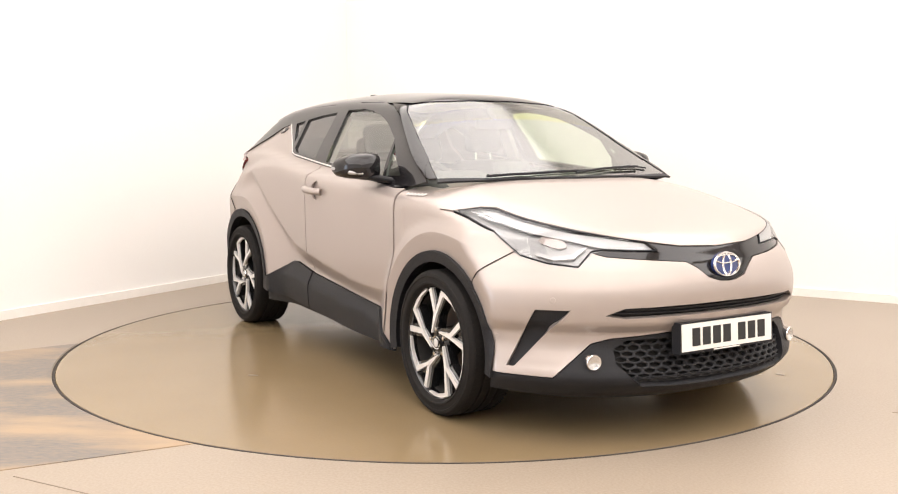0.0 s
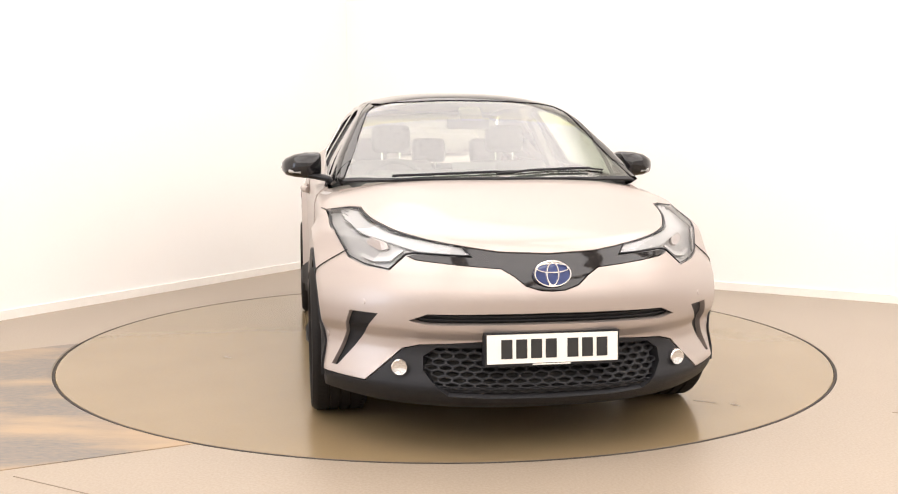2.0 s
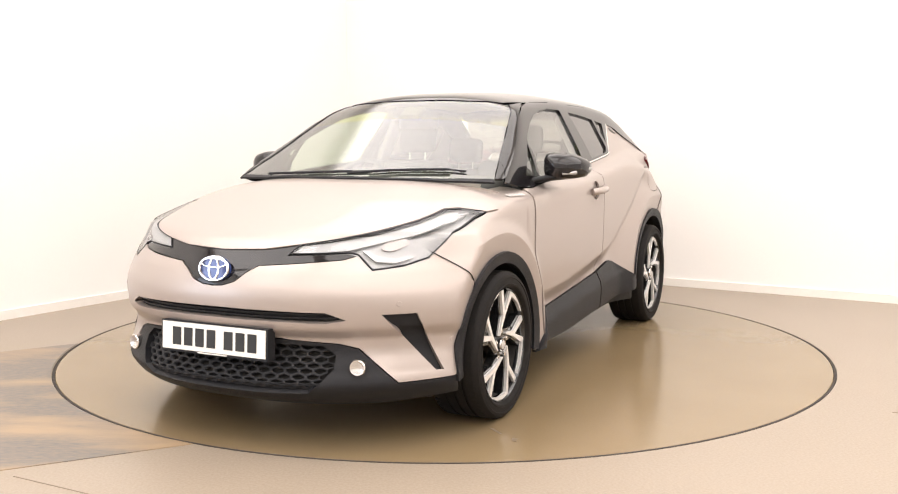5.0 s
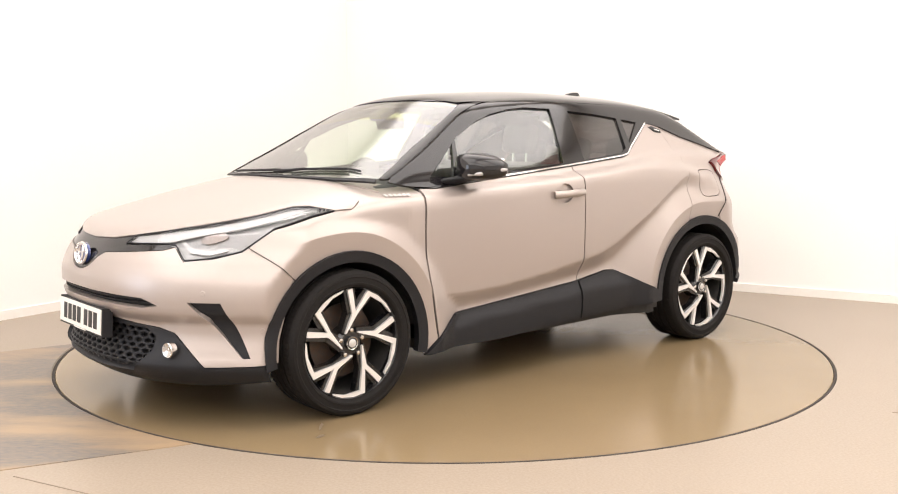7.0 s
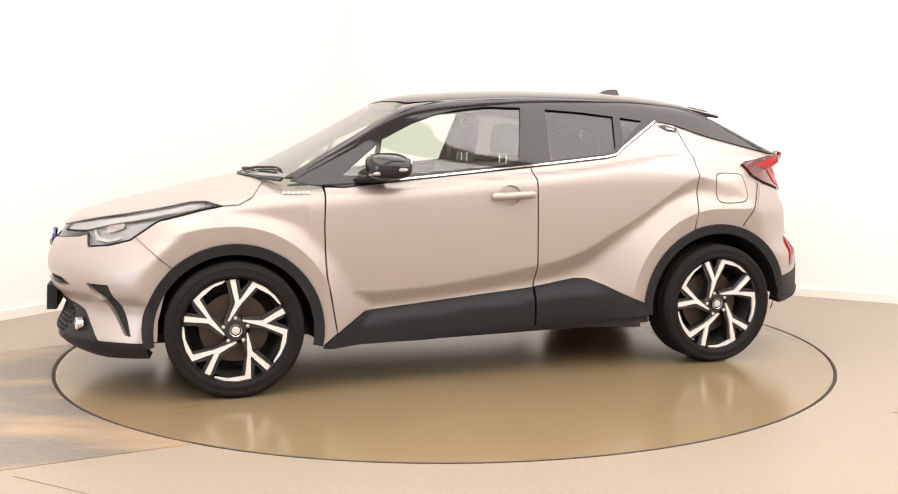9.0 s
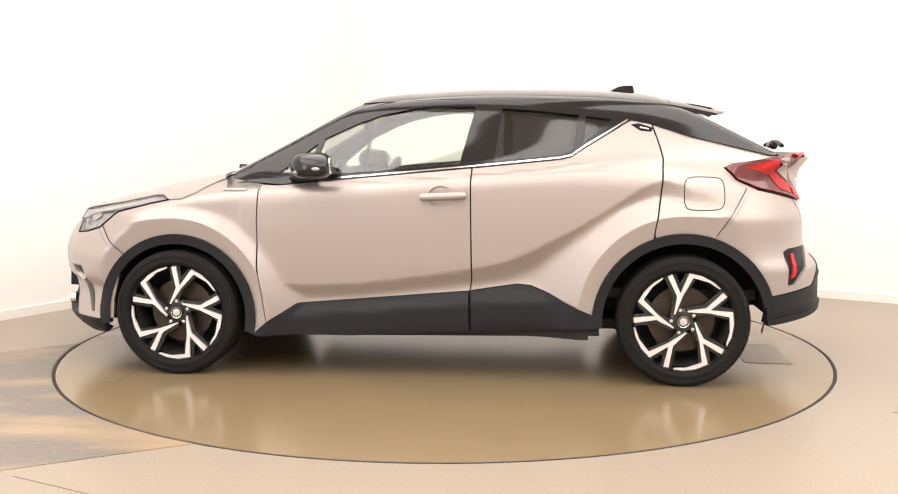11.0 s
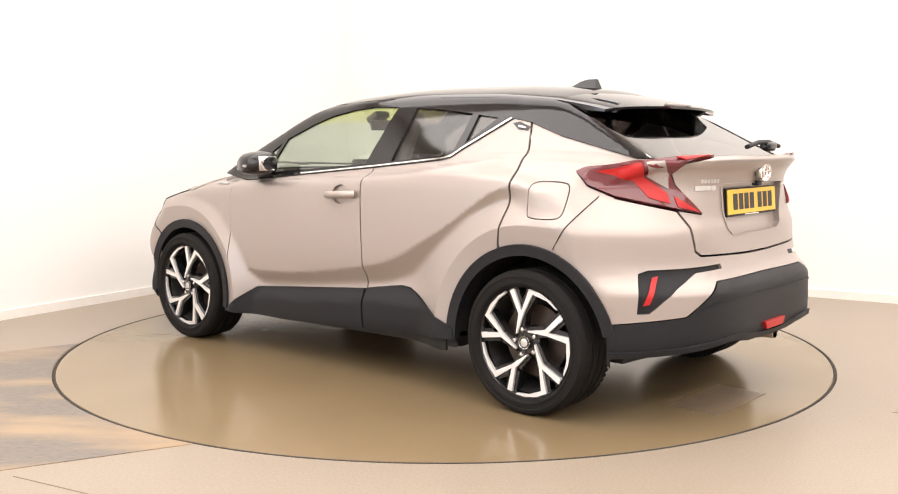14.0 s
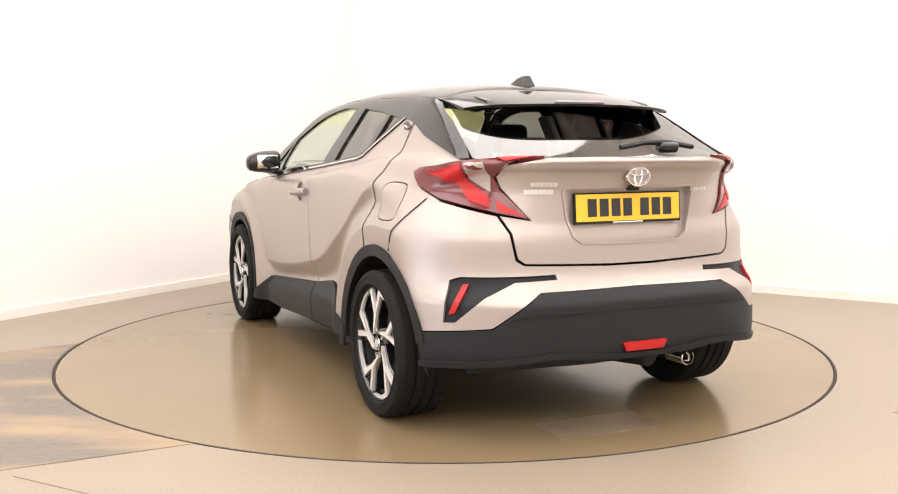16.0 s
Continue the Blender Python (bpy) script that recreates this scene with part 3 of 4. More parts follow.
for _, fl in BOTH:
    s = -1 if fl else 1
    part("vent_panel", skin("nose", VENT, step=0.025, off=-0.022, gap=-0.006, thick=0, flip=fl), BLACK_TRIM, front_bumper)
    lamp = part("headlight", skin("nose", LAMP, step=0.022, off=-0.028, gap=-0.004, thick=0, flip=fl), LAMP_BODY, car, "clear-lensed slim headlight")
    part("lens", skin("nose", LAMP, step=0.022, off=0.0, thick=0.025, flip=fl), LENS, lamp)
    part("bezel", skin("nose", LAMP, [ring_points(LAMP, 0.0048, 0.05)], step=0.03, off=0.0012, gap=0.0008, thick=0.01, flip=fl), BLACK_TRIM, lamp, "thin black lamp surround")
    part("light_guide", skin("nose", [(1.03, 0.942), (0.94, 0.940), (0.765, 0.904), (0.566, 0.869), (0.412, 0.844), (0.303, 0.828), (0.270, 0.796), (0.47, 0.806), (0.55, 0.824), (0.70, 0.856), (0.86, 0.893)], step=0.022, off=-0.010, thick=0.006, flip=fl), GUIDE, lamp, "pale running-light guide")
    part("running_light", skin("nose", [(0.70, 0.79), (0.64, 0.775), (0.575, 0.785), (0.53, 0.815), (0.515, 0.808), (0.565, 0.765), (0.64, 0.757), (0.715, 0.775)], step=0.02, off=-0.012, thick=0.008, flip=fl), REFLECTOR, lamp, "white running-light strip")
    part("projector", skin("nose", [(0.71, 0.83), (0.63, 0.80), (0.585, 0.81), (0.60, 0.84), (0.68, 0.862)], step=0.02, off=-0.016, thick=0.012, flip=fl, smooth=1), SMOKE, lamp, "square projector lens")
    for k in range(4):
        u = 0.86 + 0.055 * k
        z = 0.868 + 0.018 * k
        part("fin", skin("nose", [(u, z + 0.034 - 0.004 * k), (u + 0.10, z + 0.048 - 0.006 * k), (u + 0.10, z + 0.044 - 0.006 * k), (u, z + 0.028 - 0.004 * k)], step=0.03, off=-0.012, gap=0, thick=0.004, flip=fl), REFLECTOR, lamp)
    m = facing("nose", 0.497, 0.343, off=0.024, lift=(0.97, 0.24, 0.0))
    fog = bmesh.new()
    lathe([(0.0001, -0.008), (0.016, -0.007), (0.026, -0.001), (0.030, 0.0), (0.033, -0.004), (0.033, -0.03)], 24, "z", fog)
    fog.transform(Matrix.Diagonal((1, -1 if fl else 1, 1, 1)) @ m)
    f = part("fog_light", fog, CHROME, car, "round chrome-ringed fog light")
    lens = bmesh.new()
    lathe([(0.0001, 0.006), (0.014, 0.004), (0.027, 0.0)], 24, "z", lens)
    lens.transform(Matrix.Diagonal((1, -1 if fl else 1, 1, 1)) @ m)
    part("lens", lens, LENS, f)
    for a, b in ((0.64, 0.60), (0.845, 0.435)):
        m = facing("nose", a, b, off=0.001)
        bm = lathe([(0.0001, 0.001), (0.010, 0.001), (0.0115, -0.002)], 16, "z")
        bm.transform(Matrix.Diagonal((1, s, 1, 1)) @ m)
        part("parking_sensor", bm, PAINT, front_bumper)

TAIL_LAMP = [(0.985, 1.104), (0.945, 1.122), (0.742, 1.153), (0.573, 1.163), (0.40, 1.168), (0.50, 1.154), (0.547, 1.144), (0.590, 1.095), (0.572, 1.046), (0.452, 0.921), (0.574, 0.943), (0.82, 0.995), (0.935, 1.043)]

# bonnet: (x, y)
WING_SEAM = [(1.355, 0.931), (1.29, 0.936), (1.225, 0.967), (1.175, 1.012), (1.13, 1.043)]
BONNET = carry("nose", [(0, 0.805), (0.17, 0.813), (0.302, 0.833)] + [(a, b + 0.002) for a, b in LAMP[5:0:-1]] + [LAMP[0]], "top") + carry("side", WING_SEAM[1:], "top") + [(1.07, 0.755), (1.15, 0.5), (1.20, 0.25), (1.215, 0)]
part("bonnet", skin("top", symt(BONNET), field="body", step=0.028, gap=-0.003, off=0.002), PAINT, car, "smooth champagne bonnet")

# flanks: (x, height)
SILL_TOP = [(-0.918, 0.34), (-0.648, 0.458), (-0.55, 0.497), (-0.479, 0.502), (-0.236, 0.465), (0.676, 0.386), (0.793, 0.314), (0.828, 0.288)]
FENDER = [(1.84, 0.745)] + carry("nose", LAMP[12:] + LAMP[:1], "side") + WING_SEAM[1:] + [(1.08, 1.05), (1.0, 1.045), (0.872, 1.016), (0.881, 0.81), (0.876, 0.58), (0.83, 0.29), (0.91, 0.22)] + arc(AXLE, FRONT_ARCH - 0.03, 165, 46, 16) + [(1.70, 0.62)]
FRONT_DOOR = [(0.868, 1.010), (0.77, 1.008), (0.3, 1.05), (-0.240, 1.098), (-0.243, 0.80), (-0.247, 0.534), (-0.236, 0.463), (0.676, 0.384), (0.793, 0.312), (0.828, 0.29), (0.874, 0.58), (0.879, 0.81)]
REAR_DOOR = [(-0.2425, 1.098), (-0.696, 1.142), (-0.75, 1.155), (-0.81, 1.195), (-1.03, 1.328), (-1.06, 1.345), (-1.165, 1.325), (-1.205, 1.20), (-1.212, 1.145), (-1.197, 0.96), (-1.168, 0.78)] + arc(-AXLE, REAR_ARCH - 0.03, 68, 4, 10) + [(-0.885, 0.335), (-0.648, 0.458), (-0.55, 0.497), (-0.479, 0.502), (-0.239, 0.465), (-0.2495, 0.534), (-0.2455, 0.80)]
QUARTER = [(-1.170, 1.325), (-1.36, 1.262), (-1.60, 1.205), (-1.76, 1.166), (-1.82, 1.164), (-1.80, 1.158), (-1.72, 1.152), *carry("tail", [TAIL_LAMP[2], TAIL_LAMP[1], TAIL_LAMP[0], TAIL_LAMP[12], TAIL_LAMP[11]], "side"), (-1.63, 0.85), (-1.57, 0.70)] + arc(-AXLE, REAR_ARCH - 0.03, 112, 70, 8) + [(-1.170, 0.78), (-1.200, 0.96), (-1.216, 1.145), (-1.209, 1.20)]
FUEL = chaikin([(-1.312, 1.041), (-1.345, 1.062), (-1.49, 1.058), (-1.512, 1.03), (-1.512, 0.93), (-1.485, 0.897), (-1.335, 0.895), (-1.311, 0.922)], 2)
CUP = chaikin([(-0.025, 0.955), (-0.04, 0.992), (-0.085, 1.010), (-0.13, 0.998), (-0.15, 0.958), (-0.13, 0.920), (-0.085, 0.904), (-0.04, 0.918)], 2)
fold_x = np.linspace(-1.3, 0.78, 60)
DOOR_FOLD = list(zip(fold_x, curve(fold_x, *FOLD)))
WING_FOLDS = [[(1.33 + (0.505 / 0.72 if math.cos(radians(a)) > 0 else 0.505) * math.cos(radians(a)), 0.33 + 0.505 * math.sin(radians(a))) for a in range(10, 175, 5)]]
REAR_FOLDS = [[(-1.32 + 0.53 * math.cos(radians(a)), 0.335 + 0.53 * math.sin(radians(a))) for a in range(0, 96, 5)] + [(-1.50, 0.86)]]
for _, fl in BOTH:
    s = -1 if fl else 1
    part("front_wing", skin("side", FENDER, folds=WING_FOLDS, step=0.018, off=-0.004, flip=fl, field="body"), PAINT, car)
    door = part("front_door", skin("side", FRONT_DOOR, [CUP], step=0.02, folds=WING_FOLDS + [DOOR_FOLD], flip=fl), PAINT, car)
    rear_door = part("rear_door", skin("side", REAR_DOOR, step=0.018, folds=[DOOR_FOLD] + REAR_FOLDS, flip=fl), PAINT, car)
    part("rear_wing", skin("side", QUARTER, [FUEL] if not fl else [], folds=REAR_FOLDS, step=0.018, off=-0.004, flip=fl), PAINT, car)
    if not fl:
        part("fuel_flap", skin("side", FUEL, step=0.03, off=-0.004), PAINT, car)
    for cx, r, a0, a1, cut in ((AXLE, FRONT_ARCH, -8, 192, 0), (-AXLE, REAR_ARCH, -4, 168, 0)):
        band = arc(cx, r, a0, a1, 30) + list(reversed(arc(cx, r - 0.050, a0, a1, 30)))
        part("arch_moulding", skin("side", band, step=0.02, off=0.010, thick=0.05, gap=0, flip=fl, field="body"), BLACK_TRIM, car, "matt black wheel-arch moulding")
    front_sill = [(0.905, 0.222), (0.828, 0.286), (0.793, 0.312), (0.676, 0.386), (-0.232, 0.463), (-0.236, 0.255), (0.38, 0.222)]
    rear_sill = [(-0.242, 0.464), (-0.479, 0.502), (-0.55, 0.497), (-0.648, 0.458), (-0.90, 0.345), (-0.905, 0.29), (-0.242, 0.255)]
    for outline in (front_sill, rear_sill):
        part("sill_moulding", skin("side", outline, step=0.03, off=0.014, thick=0.04, flip=fl), BLACK_TRIM, door if outline is front_sill else rear_door, "matt black sill moulding")
    part("sill", skin("side", [(0.90, 0.21), (0.90, 0.25), (-0.85, 0.30), (-0.85, 0.225)], step=0.05, off=-0.012, thick=0.02, flip=fl, field="body"), DARK, car)
    part("inner_flank", skin("side", [(1.75, 0.24)] + arc(AXLE, 0.40, -10, 190, 16) + arc(-AXLE, 0.42, -10, 190, 16) + [(-1.72, 0.28), (-1.80, 0.6), (-1.75, 1.0), (-1.5, 1.08), (-0.9, 1.06), (0.8, 0.98), (1.3, 0.92), (1.65, 0.80)], step=0.06, off=-0.022, thick=0, gap=0, flip=fl, field="body"), DARK, car)
    for outline in ([(-1.632, 1.000), (-1.570, 0.912), (-1.470, 0.765)], [(1.775, 0.792), (1.686, 0.713), (1.60, 0.636)]):
        (a, b), (c, d) = outline[0], outline[-1]
        n = Vector((b - d, c - a)).normalized() * 0.0011
        part("panel_gap", skin("side", [(u + n.x, v + n.y) for u, v in outline] + [(u - n.x, v - n.y) for u, v in reversed(outline)], step=0.02, off=0.0012, thick=0.004, gap=0, flip=fl, field="body"), DARK, car)
    # wheel housings
    for cx, r in ((AXLE, FRONT_ARCH - 0.04), (-AXLE, REAR_ARCH - 0.04)):
        bm = bmesh.new()
        rows = []
        for y in (0.52, 0.862):
            rows.append([bm.verts.new((x, y * s, z)) for x, z in arc(cx, r, 0, 174, 24)])
        for i in range(24):
            bm.faces.new((rows[0][i], rows[0][i + 1], rows[1][i + 1], rows[1][i]))
        bm.faces.new(rows[0])
        part("wheel_housing", smooth_all(bm), DARK, car)

# tail: (angle round the tail, height)
GATE = [(0, 1.175), (0.2, 1.176), (0.39, 1.172), (0.50, 1.150), (0.543, 1.140), (0.586, 1.095), (0.568, 1.046), (0.449, 0.918), (0.570, 0.939), (0.521, 0.867), (0.499, 0.765), (0.47, 0.744), (0.1, 0.730), (0, 0.730)]
REAR_VENT = [(0.745, 0.676), (0.708, 0.690), (0.357, 0.698), (0.352, 0.682), (0.508, 0.676), (0.612, 0.617), (0.715, 0.515), (0.757, 0.512)]
REAR_EDGE = [(0.868, 0.46), (0.581, 0.496), (0.415, 0.632), (0, 0.636)]
rear_half = [(0, 0.725), (0.1, 0.725), (0.474, 0.740), (0.504, 0.760), (0.527, 0.866), (0.577, 0.937), (0.82, 0.990), (0.88, 0.985), (0.98, 0.90), (1.079, 0.785), (1.06, 0.745), (0.985, 0.66), (0.90, 0.55)] + REAR_EDGE
PLATE_WELL = [(0, 1.045), (0.30, 1.044), (0.318, 1.034), (0.300, 0.92), (0.272, 0.850), (0.235, 0.824), (0.15, 0.818), (0, 0.817)]
gate = part("tailgate", skin("tail", sym(GATE), [sym(PLATE_WELL)], step=0.025, thick=0.026), PAINT, car)
part("recess_rim", skin("tail", [(a * 1.035, 0.93 + (b - 0.93) * 1.05) for a, b in sym(PLATE_WELL)], [sym(PLATE_WELL)], step=0.02, off=0.005, thick=0.012, gap=0), PAINT, gate, "raised champagne rim round the plate recess")
part("plate_recess", skin("tail", sym(PLATE_WELL), step=0.03, off=-0.026, gap=-0.004, thick=0), PAINT, gate)
rear_bumper = part("rear_bumper", skin("tail", sym(rear_half), [REAR_VENT, [(-a, b) for a, b in REAR_VENT]], step=0.025, thick=0.03), PAINT, car)
part("rear_lower_bumper", skin("tail", sym(list(reversed(REAR_EDGE)) + [(0.86, 0.315), (0.60, 0.343), (0.387, 0.375), (0.22, 0.345), (0, 0.345)]), step=0.03, off=0.004, thick=0.06), BLACK_TRIM, car, "textured black lower rear bumper")
LIP = [(0.86, 0.315), (0.60, 0.343), (0.387, 0.372), (0.24, 0.365), (0.14, 0.352), (0, 0.350)]
part("bumper_lip", skin("tail", sym(list(reversed(LIP)) + [(0.86, 0.345), (0.60, 0.372), (0.387, 0.400), (0.25, 0.395), (0.15, 0.378), (0, 0.376)]), step=0.02, off=0.016, thick=0.02), BLACK_TRIM, car, "rounded lower lip of the rear bumper")
part("bumper_ridge", skin("tail", sym([(0, 0.560), (0.44, 0.556), (0.52, 0.530), (0.44, 0.548), (0, 0.552)]), step=0.02, off=0.009, thick=0.01, gap=0), BLACK_TRIM, car)
part("rear_fog_light", skin("tail", [(0.105, 0.418), (-0.105, 0.418), (-0.085, 0.380), (0.085, 0.380)], step=0.03, off=0.020, thick=0.02), RED_LENS, car, "red rear fog light")
for _, fl in BOTH:
    part("vent_panel", skin("tail", REAR_VENT, step=0.025, off=-0.014, gap=-0.004, thick=0, flip=fl), BLACK_TRIM, rear_bumper)
    part("reflector", skin("tail", [(0.697, 0.664), (0.668, 0.672), (0.712, 0.550), (0.742, 0.542)], step=0.03, off=0.0, thick=0.012, flip=fl), RED_LENS, rear_bumper, "red bumper reflector")
    tail_lamp = part("tail_light", skin("tail", TAIL_LAMP, step=0.022, off=0.012, thick=0.03, flip=fl), DEEP_RED, car, "red boomerang tail light with a smoked insert")
    part("red_band", skin("tail", [(0.905, 1.108), (0.74, 1.144), (0.715, 1.142), (0.700, 1.085), (0.608, 1.012), (0.600, 0.962), (0.69, 0.988), (0.745, 1.065), (0.84, 1.090)], step=0.022, off=0.016, thick=0.005, flip=fl), RED_LENS, tail_lamp)
    part("red_foot", skin("tail", [(0.588, 1.003), (0.470, 0.928), (0.575, 0.950)], step=0.022, off=0.016, thick=0.005, flip=fl), RED_LENS, tail_lamp)
    part("red_brow", skin("tail", [(0.58, 1.160), (0.43, 1.165), (0.545, 1.150)], step=0.022, off=0.016, thick=0.005, flip=fl), RED_LENS, tail_lamp)
    part("smoked_insert", skin("tail", [(0.705, 1.143), (0.630, 1.152), (0.600, 1.10), (0.600, 1.022), (0.690, 1.085)], step=0.022, off=0.017, thick=0.005, flip=fl), SMOKE, tail_lamp)
    part("sensor", (lambda bm: (bm.transform(Matrix.Diagonal((1, -1 if fl else 1, 1, 1)) @ facing("tail", 0.845, 0.52, off=0.001)), bm)[1])(lathe([(0.0001, 0.001), (0.010, 0.001), (0.0115, -0.002)], 16, "z")), PAINT, rear_bumper)

# cabin
FRONT_GLASS = [(0.552, 1.250), (0.373, 1.335), (0.243, 1.380), (0.09, 1.410), (-0.047, 1.424), (-0.255, 1.420), (-0.180, 1.110), (0.413, 1.064), (0.61, 1.045)]
QUARTER_LIGHT = [(0.79, 1.062), (0.575, 1.228), (0.632, 1.052)]
REAR_GLASS = [(-0.385, 1.412), (-0.6, 1.397), (-0.797, 1.374), (-0.762, 1.190), (-0.70, 1.160), (-0.350, 1.124)]
REAR_LIGHT = [(-0.826, 1.370), (-0.972, 1.350), (-0.808, 1.212)]
FRAME = [(1.02, 1.045), (0.90, 1.135), (0.72, 1.235), (0.50, 1.345), (0.32, 1.412), (0.1, 1.452), (-0.3, 1.468), (-0.8, 1.455), (-1.2, 1.43), (-1.32, 1.40), (-1.50, 1.318), (-1.66, 1.235), (-1.80, 1.165), (-1.76, 1.168), (-1.60, 1.207), (-1.36, 1.265), (-1.172, 1.328), (-1.06, 1.348), (-1.03, 1.332), (-0.81, 1.198), (-0.75, 1.158), (-0.696, 1.146), (-0.24, 1.102), (0.3, 1.054), (0.77, 1.012), (0.93, 1.026)]
for _, fl in BOTH:
    part("window_frame", skin("side", FRAME, [FRONT_GLASS, QUARTER_LIGHT, REAR_GLASS, REAR_LIGHT], field="whole", step=0.022, gap=-0.005, off=0.005, flip=fl), BLACK_GLOSS, car, "gloss black pillars and window surround")
    for name, outline, mat in (("front_side_window", FRONT_GLASS, CLEAR), ("front_quarter_window", QUARTER_LIGHT, CLEAR), ("rear_side_window", REAR_GLASS, PRIVACY), ("rear_quarter_window", REAR_LIGHT, PRIVACY)):
        part(name, skin("side", outline, field="cabin", step=0.04, gap=-0.004, off=-0.006, thick=0, flip=fl), mat, car).visible_shadow = False
    line = [(0.62, 1.026), (0.3, 1.053), (-0.24, 1.101), (-0.696, 1.145), (-0.755, 1.158), (-0.81, 1.197), (-1.045, 1.340)]
    strip = line + [(a + (0.003 if b > 1.16 else 0), b + 0.0075) for a, b in reversed(line)]
    part("chrome_strip", skin("side", strip, field="whole", step=0.03, gap=0, off=0.008, thick=0.012, flip=fl), CHROME, car, "chrome waistline strip")
    part("windscreen_pillar", skin("top", [(1.055, 0.728), (0.75, 0.645), (0.45, 0.562), (0.37, 0.515), (0.22, 0.53), (0.45, 0.605), (0.75, 0.70), (0.98, 0.765), (1.03, 0.76)], field="cabin", step=0.025, off=0.004, flip=fl), BLACK_GLOSS, car)
part("roof", skin("top", symt([(0.425, 0), (0.41, 0.3), (0.365, 0.48), (0.2, 0.53), (-0.2, 0.535), (-0.8, 0.548), (-1.15, 0.548), (-1.272, 0.545), (-1.29, 0.3), (-1.295, 0)]), field="cabin", step=0.035, off=0.004), BLACK_GLOSS, car, "gloss black roof")
part("headlining", skin("top", symt([(0.38, 0), (0.33, 0.45), (-0.2, 0.48), (-1.15, 0.46), (-1.28, 0)]), field="cabin", step=0.08, off=-0.03, thick=0), LINING, car)
part("windscreen", skin("top", symt([(1.212, 0), (1.15, 0.45), (1.056, 0.725), (0.75, 0.642), (0.60, 0.600), (0.61, 0.3), (0.615, 0)]), field="cabin", step=0.04, thick=0, gap=0), SCREEN, car, "pale green-tinted windscreen").visible_shadow = False
part("shade_band", skin("top", symt([(0.615, 0), (0.61, 0.3), (0.60, 0.600), (0.45, 0.560), (0.375, 0.512), (0.412, 0.3), (0.428, 0)]), field="cabin", step=0.04, thick=0, gap=0), SHADE, car, "yellow-green shade band of the windscreen").visible_shadow = False
part("rear_window", skin("top", symt([(-1.30, 0), (-1.30, 0.40), (-1.33, 0.535), (-1.55, 0.607), (-1.80, 0.648), (-1.88, 0.5), (-1.91, 0.25), (-1.915, 0)]), field="cabin", step=0.04, thick=0), TINTED, car, "tinted rear window").visible_shadow = False

# wheels
R = 0.246


def polar(r, deg):
    return Vector((r * R * math.cos(radians(deg)), r * R * math.sin(radians(deg))))


def bar2d(p, q, w0, w1):
    d = (q - p).normalized()
    n = Vector((-d.y, d.x))
    return [tuple(p - n * w0 * R), tuple(q - n * w1 * R), tuple(q + n * w1 * R), tuple(p + n * w0 * R)]


